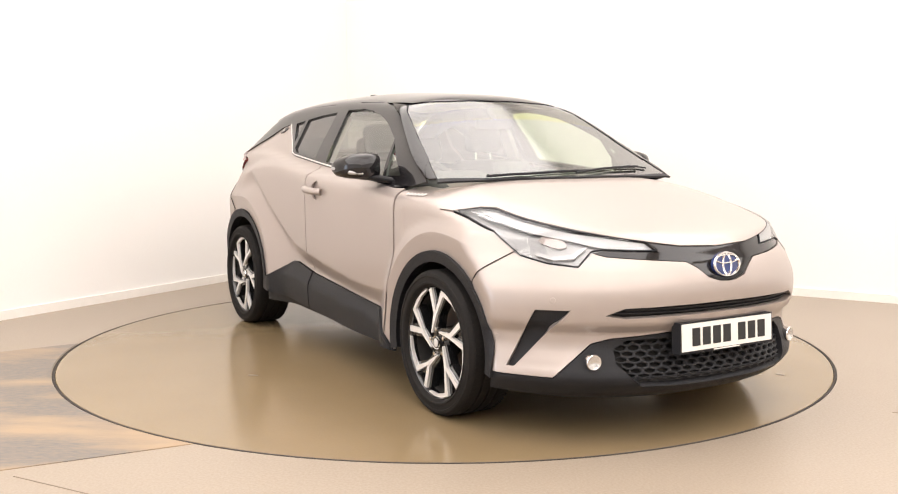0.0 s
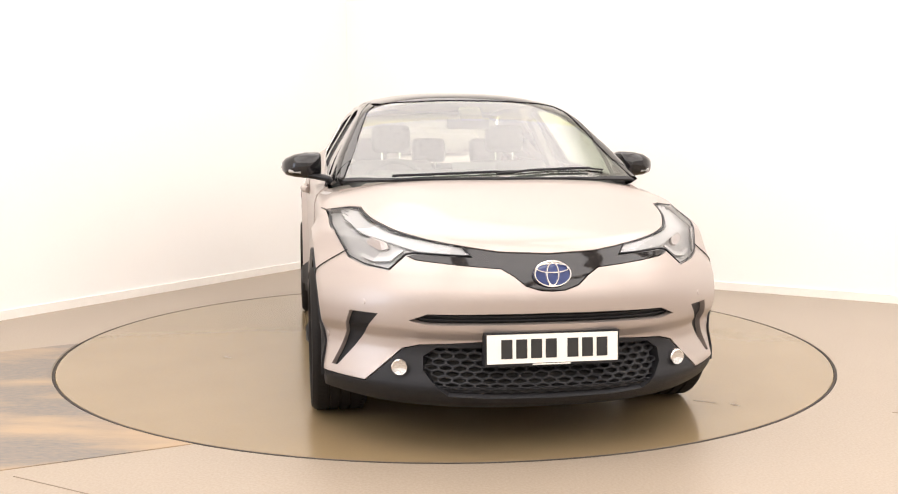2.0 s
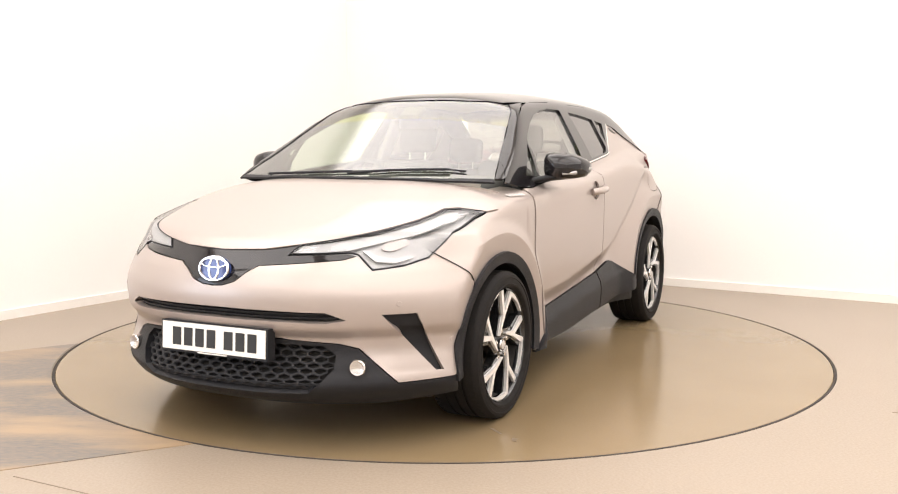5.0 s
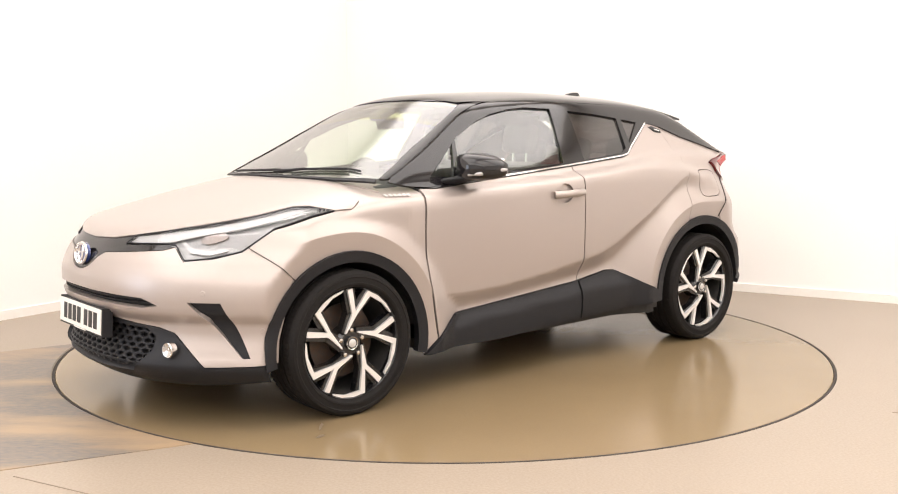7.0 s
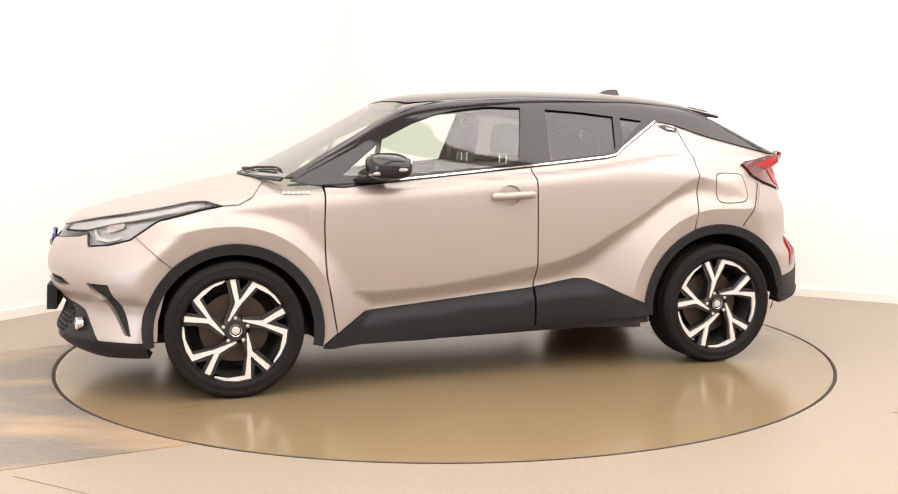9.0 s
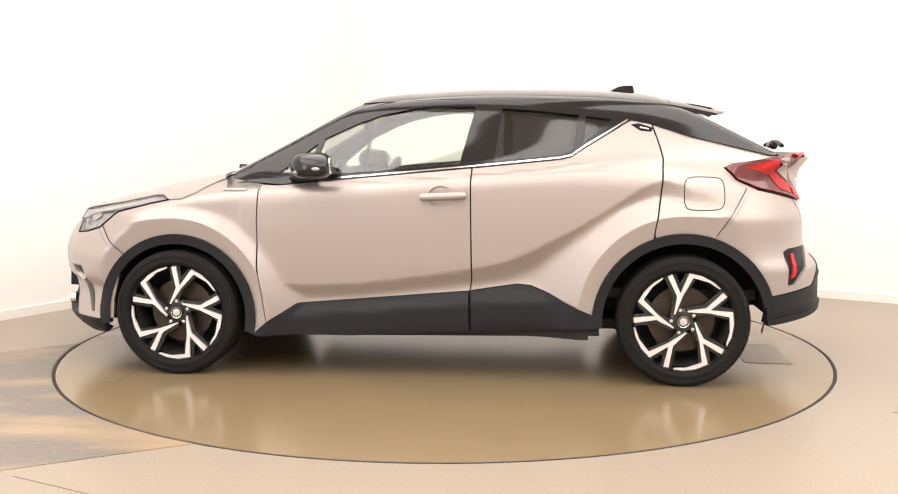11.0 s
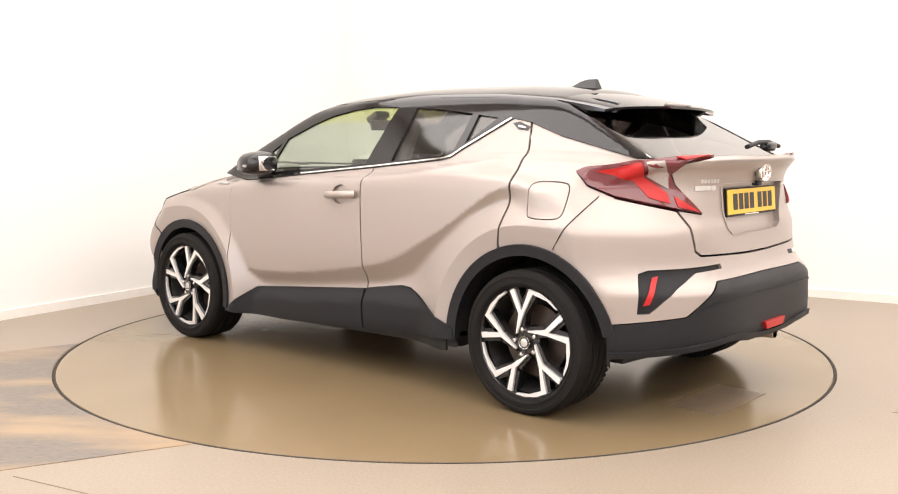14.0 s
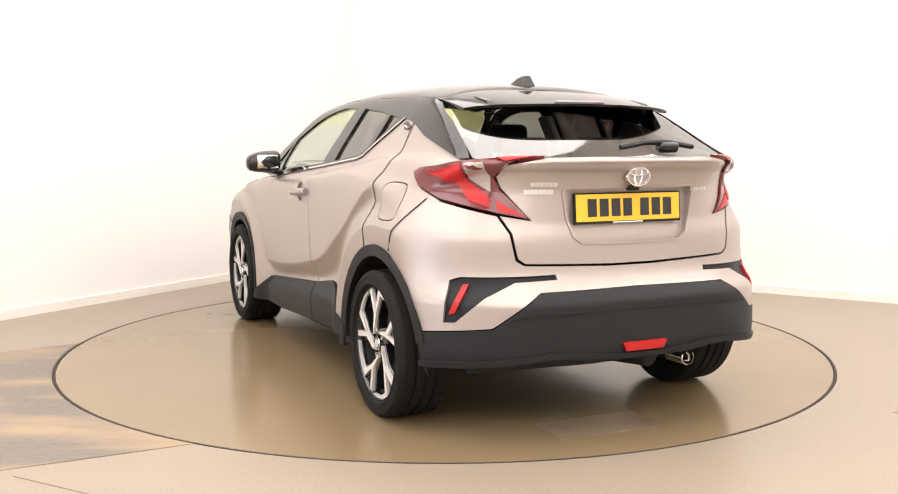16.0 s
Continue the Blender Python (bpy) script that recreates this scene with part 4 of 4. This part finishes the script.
def wheel(at, turn, roll):
    """Outer face towards +y."""
    hub = tagged(part("wheel", lathe([(0.246, -0.20), (0.248, -0.015), (0.251, 0.0), (0.247, 0.004), (0.241, -0.006), (0.236, -0.03), (0.228, -0.20)], 64, "y", closed=True), WHEEL_BLACK, car), "black and machined five-spoke alloy wheel")
    part("tyre", lathe([(0.238, -0.205), (0.262, -0.222), (0.298, -0.222), (0.317, -0.208), (0.3235, -0.185), (0.3242, -0.152), (0.316, -0.150), (0.316, -0.142), (0.3250, -0.140), (0.3250, -0.106), (0.316, -0.104), (0.316, -0.096), (0.3250, -0.094), (0.3250, -0.060), (0.316, -0.058), (0.316, -0.050), (0.3245, -0.048), (0.3235, -0.008), (0.3185, 0.006), (0.311, 0.012), (0.309, 0.0165), (0.296, 0.020), (0.293, 0.017), (0.272, 0.018), (0.270, 0.021), (0.262, 0.019), (0.253, 0.008), (0.248, -0.005)], 80, "y"), RUBBER, hub, "black rubber tyre")
    tread = bmesh.new()
    for k in range(72):
        a = 2 * math.pi * k / 72
        for y in (-0.022, -0.190):
            m = pose(0, 0, 0, 0, math.degrees(a), 0) @ pose(0.3205, y, 0, 0, 0, 0)
            bmesh.ops.create_cube(tread, size=1, matrix=m @ Matrix.Diagonal((0.007, 0.034, 0.017, 1)))
    tagged(part("tread", tread, RUBBER, hub), kind="stuff")
    up = Matrix(((-1, 0, 0, 0), (0, 0, 1, 0), (0, 1, 0, 0), (0, 0, 0, 1)))     # plane (a, b) to (x, z), height to y
    part("brake_disc", lathe([(0.06, -0.09), (0.165, -0.09), (0.165, -0.105), (0.06, -0.105)], 48, "y", closed=True), RUST, hub, "worn steel brake disc")
    part("hub_plate", lathe([(0.0001, -0.015), (0.05, -0.015), (0.066, -0.03), (0.07, -0.10), (0.0001, -0.10)], 40, "y"), WHEEL_BLACK, hub)
    part("barrel", lathe([(0.230, -0.03), (0.222, -0.08), (0.215, -0.19), (0.0001, -0.195)], 48, "y"), DARK, hub)
    for k in range(5):
        base = 72 * k
        fork, root = polar(0.53, base + 86), polar(0.20, base + 124)
        end_a, end_b = polar(0.975, base + 92), polar(0.975, base + 66)
        dark = bmesh.new()
        for p, q, w0, w1 in ((root, fork, 0.10, 0.11), (fork, end_a, 0.11, 0.12), (fork, end_b, 0.10, 0.12)):
            slab(bar2d(p, q, w0, w1), -0.055, -0.012 - 0.001 * k, bm=dark)
        dark.transform(up)
        bmesh.ops.recalc_face_normals(dark, faces=dark.faces)
        spoke = part("spoke", dark, WHEEL_BLACK, hub)
        w = [polar(r, base + a) for r, a in ((0.235, 129), (0.53, 89.5), (0.973, 95), (0.99, 89), (0.575, 82), (0.985, 69.5), (0.99, 55), (0.99, 40), (0.985, 28), (0.955, 30), (0.94, 44), (0.91, 64), (0.53, 77.5), (0.22, 123))]
        lo_hi = slab([tuple(v) for v in w], -0.014, -0.001 - 0.0)
        lo_hi.transform(up)
        bmesh.ops.recalc_face_normals(lo_hi, faces=lo_hi.faces)
        part("spoke_face", lo_hi, MACHINED, spoke, "bright machined spoke face")
        nut = lathe([(0.0001, 0.004), (0.009, 0.003), (0.011, -0.004), (0.011, -0.02)], 8, "y")
        q = polar(0.24, base + 90)
        nut.transform(Matrix.Translation((-q.x, -0.008, q.y)))
        part("wheel_nut", nut, CHROME, hub)
    part("centre_cap", lathe([(0.0001, 0.0), (0.022, -0.001), (0.030, -0.005), (0.032, -0.02)], 32, "y"), WHEEL_BLACK, hub)
    ring = lathe([(0.026, 0.0), (0.0285, 0.001), (0.030, -0.004), (0.026, -0.004)], 32, "y", closed=True)
    part("cap_ring", ring, CHROME, hub)
    part("cap_badge", lathe([(0.0001, 0.0035), (0.012, 0.003), (0.019, 0.0005), (0.019, -0.004)], 24, "y"), BADGE, hub, "small silver badge of the wheel cap")
    hub.matrix_basis = pose(*at, 0, 0, turn) @ pose(0, 0, 0, 0, roll, 0) @ Matrix.Scale(1.022, 4)
    return hub


first = wheel((AXLE, 0.888, 0.3315), 0, 0)
for at, turn, roll in (((-AXLE, 0.888, 0.3315), 0, 15), ((AXLE, -0.888, 0.3315), 180, 10), ((-AXLE, -0.888, 0.3315), 180, -15)):
    copy_thing(first, pose(*at, 0, 0, turn) @ pose(0, 0, 0, 0, roll, 0))

part("underbody", slab(symt([(1.98, 0), (1.93, 0.50), (1.74, 0.60), (0.93, 0.60), (0.90, 0.80), (-0.86, 0.80), (-0.90, 0.60), (-1.66, 0.60), (-1.72, 0)]), 0.235, 0.285), DARK, car)
part("cabin_floor", box((2.6, 1.45, 0.05), (-0.4, 0, 0.45)), DARK, car)


# ---- fittings on the car ----
def rounded(size, at, turn=(0, 0, 0), bevel=0.02, segs=3):
    return box(size, at, turn, bevel, segments=segs)


def mirrored(bm, fl):
    if fl:
        bmesh.ops.transform(bm, matrix=Matrix.Diagonal((1, -1, 1, 1)), verts=bm.verts)
        bmesh.ops.reverse_faces(bm, faces=bm.faces)
    return bm


def blob(rows, n=20, fl=False):
    """A closed rounded shell from rows (y, x_mid, z_mid, half_x, half_z, power)."""
    bm = bmesh.new()
    rings = []
    for y, xm, zm, hx, hz, pw in rows:
        ring = []
        for k in range(n):
            a = 2 * math.pi * k / n
            c, s = math.cos(a), math.sin(a)
            ring.append(bm.verts.new((xm + hx * math.copysign(abs(c) ** pw, c), y, zm + hz * math.copysign(abs(s) ** pw, s))))
        rings.append(ring)
    for a, b in zip(rings, rings[1:]):
        for k in range(n):
            bm.faces.new((a[k], a[(k + 1) % n], b[(k + 1) % n], b[k]))
    bm.faces.new(rings[0])
    bm.faces.new(rings[-1][::-1])
    bmesh.ops.recalc_face_normals(bm, faces=bm.faces)
    return mirrored(smooth_all(bm, 60), fl)


for _, fl in BOTH:
    s = -1 if fl else 1
    shell = part("door_mirror", blob([(0.822, 0.566, 1.115, 0.080, 0.052, 0.7), (0.835, 0.570, 1.113, 0.100, 0.066, 0.65), (0.90, 0.572, 1.110, 0.112, 0.068, 0.65), (0.96, 0.565, 1.107, 0.100, 0.060, 0.7), (1.005, 0.545, 1.102, 0.075, 0.045, 0.8), (1.025, 0.52, 1.103, 0.025, 0.022, 0.9)], fl=fl), BLACK_GLOSS, car, "gloss black door mirror housing")
    part("mirror_foot", blob([(0.76, 0.66, 1.035, 0.085, 0.016, 0.8), (0.80, 0.64, 1.043, 0.075, 0.018, 0.8), (0.86, 0.60, 1.055, 0.07, 0.018, 0.8), (0.97, 0.56, 1.065, 0.065, 0.016, 0.8)], fl=fl), BLACK_TRIM, shell)
    part("mirror_glass", mirrored(rounded((0.006, 0.13, 0.08), (0.470, 0.905, 1.112), (0, 0, 4), 0.002, 1), fl), CHROME, shell, "silvered mirror glass")
    part("indicator", blob([(0.93, 0.655, 1.075, 0.016, 0.008, 0.8), (0.985, 0.628, 1.080, 0.02, 0.010, 0.8), (1.02, 0.535, 1.097, 0.025, 0.010, 0.8), (1.030, 0.512, 1.099, 0.012, 0.006, 0.8)], fl=fl), REFLECTOR, shell, "clear mirror indicator")
    # door handle: cup and bar
    m = facing("side", -0.09, 0.958)
    y0 = m.translation.y
    grip = part("door_handle", mirrored(tube([(0.005, y0 + 0.008, 0.951), (-0.02, y0 + 0.026, 0.953), (-0.10, y0 + 0.032, 0.956), (-0.185, y0 + 0.026, 0.960), (-0.212, y0 + 0.008, 0.961)], 0.020, 12, flat=1.0), fl), PAINT, car)
    part("handle_cup", skin("side", CUP, step=0.02, off=-0.016, gap=-0.006, thick=0, flip=fl), PAINT, grip)
    part("rear_handle", skin("side", [(-1.055, 1.322), (-1.10, 1.330), (-1.175, 1.305), (-1.165, 1.282), (-1.105, 1.288)], step=0.02, off=0.003, thick=0.004, flip=fl), BLACK_GLOSS, car, "gloss black hidden rear door handle")
    part("handle_plate", skin("side", [(-1.10, 1.312), (-1.155, 1.300), (-1.150, 1.290), (-1.105, 1.298)], step=0.02, off=0.009, thick=0.004, flip=fl), SATIN, car)
    for k in range(6):
        x = 1.075 - 0.023 * k
        part("badge_bar", skin("side", [(x, 0.988), (x - 0.015, 0.990), (x - 0.015, 0.981), (x, 0.979)], step=0.02, off=0.002, thick=0.003, gap=0, flip=fl, field="body"), BADGE, car)

# spoiler over the rear window
def spoiler():
    bm = bmesh.new()
    n, rows = 37, []
    for i in range(n):
        u = -1 + 2 * i / (n - 1)
        y = 0.545 * u
        xt = -1.61 + 0.10 * abs(u) ** 3.2
        xs = [-1.27, -1.27 + 0.22 * (xt + 1.27), -1.27 + 0.45 * (xt + 1.27), -1.27 + 0.7 * (xt + 1.27), xt + 0.012, xt]
        zs = [float(project("top", np.array([[-1.27, y]]), "cabin", 0.006)[0][0][2])]
        for x in xs[1:]:
            zs.append(zs[0] + (x + 1.27) * (0.155 + 0.05 * (x + 1.27) / -0.3))
        top_row = list(zip(xs, [y] * 6, zs))
        low = [(xt + 0.004, y, zs[-1] - 0.011), (xs[3], y, zs[3] - 0.020), (xs[1], y, zs[1] - 0.034)]
        rows.append([bm.verts.new(p) for p in top_row + low])
    m = len(rows[0])
    for a, b in zip(rows, rows[1:]):
        for k in range(m):
            bm.faces.new((a[k], a[(k + 1) % m], b[(k + 1) % m], b[k]))
    bm.faces.new(rows[0])
    bm.faces.new(rows[-1][::-1])
    bmesh.ops.recalc_face_normals(bm, faces=bm.faces)
    return smooth_all(bm, 35)


wing = part("spoiler", spoiler(), BLACK_GLOSS, car, "gloss black roof spoiler")
part("brake_light", rounded((0.010, 0.26, 0.010), (-1.585, 0, 1.412), (0, 20, 0), 0.003, 1), SMOKE, wing, "high-level brake light")
for _, fl in BOTH:
    part("strut", mirrored(slab([(-1.32, 1.44), (-1.40, 1.435), (-1.50, 1.415), (-1.53, 1.395), (-1.49, 1.365), (-1.40, 1.41)], 0.40, 0.43, frame_m=Matrix(((1, 0, 0, 0), (0, 0, 1, 0), (0, 1, 0, 0), (0, 0, 0, 1)))), fl), BLACK_GLOSS, wing)
fin = bmesh.new()
prof = [(-0.945, 0.0), (-0.985, 0.018), (-1.03, 0.042), (-1.07, 0.050), (-1.118, 0.050), (-1.128, 0.0)]
L = [fin.verts.new((x, 0.030 * (1 - h / 0.062) + 0.003, 1.507 + h)) for x, h in prof]
Rr = [fin.verts.new((x, -0.030 * (1 - h / 0.062) - 0.003, 1.507 + h)) for x, h in prof]
fin.faces.new(L)
fin.faces.new(Rr[::-1])
for i in range(len(prof)):
    j = (i + 1) % len(prof)
    fin.faces.new((L[i], Rr[i], Rr[j], L[j]))
bmesh.ops.recalc_face_normals(fin, faces=fin.faces)
part("aerial", fin, BLACK_GLOSS, car, "black shark-fin aerial")


# wipers, emblems, plates
def along(points, field, off):
    return [on_form("top", x, y, field, off)[0] for x, y in points]


for name, pts in (("windscreen_wiper", [(1.185, 0.0), (1.165, 0.10), (1.14, 0.2), (1.09, 0.42), (1.07, 0.50)]), ("windscreen_wiper", [(1.135, -0.50), (1.15, -0.40), (1.165, -0.28), (1.17, -0.10), (1.165, 0.02)])):
    arm = part(name, tube(along(pts, "cabin", 0.016), 0.0065, 8), BLACK_TRIM, car, "black windscreen wiper arm")
    part("blade", tube(along([(x - 0.012, y) for x, y in pts[1:]] + [(pts[-1][0] - 0.02, pts[-1][1] + 0.08)], "cabin", 0.008), 0.005, 6), BLACK_TRIM, arm)
part("cowl", skin("top", symt([(1.226, 0), (1.208, 0.25), (1.158, 0.5), (1.080, 0.74), (1.058, 0.715), (1.142, 0.48), (1.190, 0.25), (1.205, 0)]), field="whole", step=0.03, off=0.003, thick=0.01, gap=0), BLACK_TRIM, car, "black plastic scuttle panel")
rear_wiper = part("rear_wiper", rounded((0.05, 0.10, 0.045), (-1.965, -0.20, 1.213), (0, -25, 0), 0.018), BLACK_GLOSS, car, "black rear wiper")
part("blade", tube([(-1.955, -0.34, 1.212), (-1.965, -0.20, 1.232), (-1.965, -0.08, 1.230), (-1.965, 0.04, 1.210)], 0.014, 8, flat=0.8), BLACK_TRIM, rear_wiper)


def ellipse_ring(a, b, w, z0, z1, n=40, cx=0.0, cy=0.0):
    bm = bmesh.new()
    rows = []
    for i in range(n):
        t = 2 * math.pi * i / n
        c, s = math.cos(t), math.sin(t)
        rows.append([bm.verts.new((cx + (a - k) * c, cy + (b - k) * s, z)) for k, z in ((0, z0), (w * 0.3, z1), (w * 0.7, z1), (w, z0))])
    for p, q in zip(rows, rows[1:] + rows[:1]):
        for k in range(3):
            bm.faces.new((p[k], q[k], q[k + 1], p[k + 1]))
    bmesh.ops.recalc_face_normals(bm, faces=bm.faces)
    return smooth_all(bm, 60)


def emblem(m, a, b, fill):
    disc = lathe([(0.0001, 0.004), (0.7, 0.003), (1.0, 0.0), (1.0, -0.012)], 40, "z")
    disc.transform(m @ Matrix.Diagonal((a, b, 1, 1)))
    base = part("emblem", disc, fill, car, "oval chrome-ringed badge")
    for bm in (ellipse_ring(a, b, 0.010, 0.003, 0.010), ellipse_ring(a * 0.88, b * 0.40, 0.008, 0.004, 0.009, cy=b * 0.42), ellipse_ring(a * 0.36, b * 0.88, 0.008, 0.004, 0.009)):
        bm.transform(m)
        part("ring", bm, CHROME, base)


def flat_frame(at, out):
    g = Vector(out).normalized()
    x = Vector((0, 0, 1)).cross(g).normalized()
    m = Matrix((x, g.cross(x), g)).transposed().to_4x4()
    m.translation = at
    return m


emblem(facing("nose", 0, 0.724, off=0.010, lift=(1, 0, 0.16)), 0.076, 0.053, BLUE)
# rear badge: the grey fill stands in for shadow between the rings
emblem(facing("tail", 0, 1.100, "body", off=0.016, lift=(-1, 0, -0.05)), 0.060, 0.043, SMOKE)


def plate(m, mat, label, surround):
    bm = slab([(-0.26, -0.056), (0.26, -0.056), (0.26, 0.056), (-0.26, 0.056)], -0.004, 0.0, frame_m=m)
    base = part("number_plate", bm, mat, car, label)
    x0 = m.translation.x
    if surround:
        part("plate_holder", slab([(-0.268, -0.066), (0.268, -0.066), (0.268, 0.062), (-0.268, 0.062)], -0.052 if x0 > 0 else -0.012, -0.0045, frame_m=m), BLACK_TRIM, base)
        part("holder_strip", slab([(-0.08, -0.064), (0.07, -0.064), (0.07, -0.059), (-0.08, -0.059)], -0.004, -0.002, frame_m=m), PLATE_WHITE, base)
    x = -0.205
    for k in range(7):
        if k == 4:
            x += 0.028
        part("character_bar", slab([(x, -0.037), (x + 0.044, -0.037), (x + 0.044, 0.037), (x, 0.037)], 0.0005, 0.0015, frame_m=m), INK, base)
        x += 0.0585


plate(flat_frame((2.222, 0, 0.444), (1, 0, 0.06)), PLATE_WHITE, "white front number plate", True)
plate(flat_frame((-1.984, 0.005, 0.963), (-1, 0, 0.08)), PLATE_YELLOW, "yellow rear number plate", True)
for y0, z0, w, h, n in ((0.475, 1.062, 0.016, 0.016, 6), (0.50, 1.032, 0.030, 0.020, 4), (-0.33, 1.03, 0.014, 0.013, 6)):
    for k in range(n):
        a0 = y0 - k * (w + 0.005)
        p, g = on_form("tail", math.atan2(a0, 1.0), z0, "body")
        m = flat_frame(p, (g.x, g.y, g.z))
        part("badge_bar", slab([(-w / 2, -h / 2), (w / 2, -h / 2), (w / 2, h / 2), (-w / 2, h / 2)], 0.0, 0.004, frame_m=m), BADGE, gate)
part("boot_camera", rounded((0.03, 0.05, 0.02), (-2.0, 0, 1.042), bevel=0.005, segs=2), BLACK_TRIM, gate)
part("exhaust", lathe([(0.030, 0.0), (0.034, 0.003), (0.036, 0.12), (0.030, 0.12)], 24, "x"), CHROME, car, "chrome exhaust tailpipe").location = (-1.98, -0.33, 0.285)
part("silencer", tube([(-1.55, -0.2, 0.29), (-1.75, -0.3, 0.29)], 0.09, 14), DARK, car)
part("rear_beam", tube([(-1.32, -0.7, 0.28), (-1.32, 0.7, 0.28)], 0.05, 12), DARK, car)


# cabin fittings
def seat(x, y, back_top, width, posts=True):
    s = part("seat", rounded((0.16, width, back_top - 0.5), (x, y, (back_top + 0.5) / 2), (0, -12, 0), 0.06, 3), CLOTH, car, "dark cloth seat")
    part("cushion", rounded((0.5, width, 0.16), (x + 0.28, y, 0.58), (0, -5, 0), 0.05, 3), CLOTH, s)
    hx = x - 0.12
    for dy in ((0,) if width < 0.7 else (-0.42, 0, 0.42)):
        part("headrest", rounded((0.10, 0.24, 0.17), (hx, y + dy, back_top + 0.13), (0, -10, 0), 0.045, 3), CLOTH, s)
        for q in (-0.055, 0.055):
            part("post", tube([(hx + 0.01, y + dy + q, back_top - 0.04), (hx, y + dy + q, back_top + 0.09)], 0.007, 8), CHROME, s, "chrome headrest post")


seat(-0.12, 0.36, 1.12, 0.50)
seat(-0.12, -0.36, 1.12, 0.50)
seat(-0.98, 0.0, 1.04, 1.30)
part("dashboard", rounded((0.50, 1.42, 0.22), (0.82, 0, 0.93), (0, 6, 0), 0.06, 3), CABIN, car)
part("display", rounded((0.02, 0.24, 0.13), (0.62, 0.0, 1.06), (0, -12, 0), 0.01, 2), BLACK_GLOSS, car)
part("instrument_hood", rounded((0.20, 0.34, 0.07), (0.66, -0.37, 1.035), (0, 8, 0), 0.03, 3), CABIN, car)
sw = lathe([(0.185 + 0.016 * math.cos(a), 0.016 * math.sin(a)) for a in [2 * math.pi * k / 10 for k in range(10)]], 40, "x", closed=True)
sw.transform(pose(0.40, -0.40, 0.955, 0, -24, 0))
wheel_rim = part("steering_wheel", sw, CABIN, car)
part("spoke", rounded((0.03, 0.34, 0.05), (0.41, -0.40, 0.95), (0, -24, 0), 0.012, 2), SATIN, wheel_rim)
part("interior_mirror", rounded((0.03, 0.24, 0.065), (0.44, 0.0, 1.335), (0, 10, 0), 0.014, 3), BLACK_TRIM, car)
part("camera_pod", rounded((0.10, 0.12, 0.04), (0.50, 0.0, 1.385), (0, 28, 0), 0.012, 2), BLACK_TRIM, car)
for _, fl in BOTH:
    part("door_card", mirrored(rounded((1.9, 0.05, 0.42), (-0.1, 0.755, 0.85), (0, 2, 0), 0.02, 2), fl), CABIN, car)
    part("pillar_lining", mirrored(rounded((0.12, 0.04, 0.40), (-0.34, 0.64, 1.20), (25, 0, 0), 0.015, 2), fl), LINING, car)
part("parcel_shelf", rounded((0.55, 1.2, 0.03), (-1.45, 0, 1.05), (0, 0, 0), 0.01, 1), CABIN, car)

# marks on the turntable
part("hatch", slab([(-1.735, -0.14), (-1.99, -0.13), (-1.985, 0.385), (-1.73, 0.365)], 0.0005, 0.003), HATCH, turntable, "scuffed square access cover")
for x, y, l, w, a in ((1.54, 1.0, 0.10, 0.012, 50), (1.62, 1.12, 0.05, 0.02, 20), (1.153, 0.487, 0.05, 0.03, 10), (0.2, -1.3, 0.06, 0.02, 40)):
    part("scuff", slab([(-l / 2, -w / 2), (0, -w * 0.7), (l / 2, -w / 3), (l / 2.2, w / 3), (-l / 3, w / 2)], 0.0004, 0.0012, frame_m=pose(x, y, 0, 0, 0, a)), SCUFF, turntable)


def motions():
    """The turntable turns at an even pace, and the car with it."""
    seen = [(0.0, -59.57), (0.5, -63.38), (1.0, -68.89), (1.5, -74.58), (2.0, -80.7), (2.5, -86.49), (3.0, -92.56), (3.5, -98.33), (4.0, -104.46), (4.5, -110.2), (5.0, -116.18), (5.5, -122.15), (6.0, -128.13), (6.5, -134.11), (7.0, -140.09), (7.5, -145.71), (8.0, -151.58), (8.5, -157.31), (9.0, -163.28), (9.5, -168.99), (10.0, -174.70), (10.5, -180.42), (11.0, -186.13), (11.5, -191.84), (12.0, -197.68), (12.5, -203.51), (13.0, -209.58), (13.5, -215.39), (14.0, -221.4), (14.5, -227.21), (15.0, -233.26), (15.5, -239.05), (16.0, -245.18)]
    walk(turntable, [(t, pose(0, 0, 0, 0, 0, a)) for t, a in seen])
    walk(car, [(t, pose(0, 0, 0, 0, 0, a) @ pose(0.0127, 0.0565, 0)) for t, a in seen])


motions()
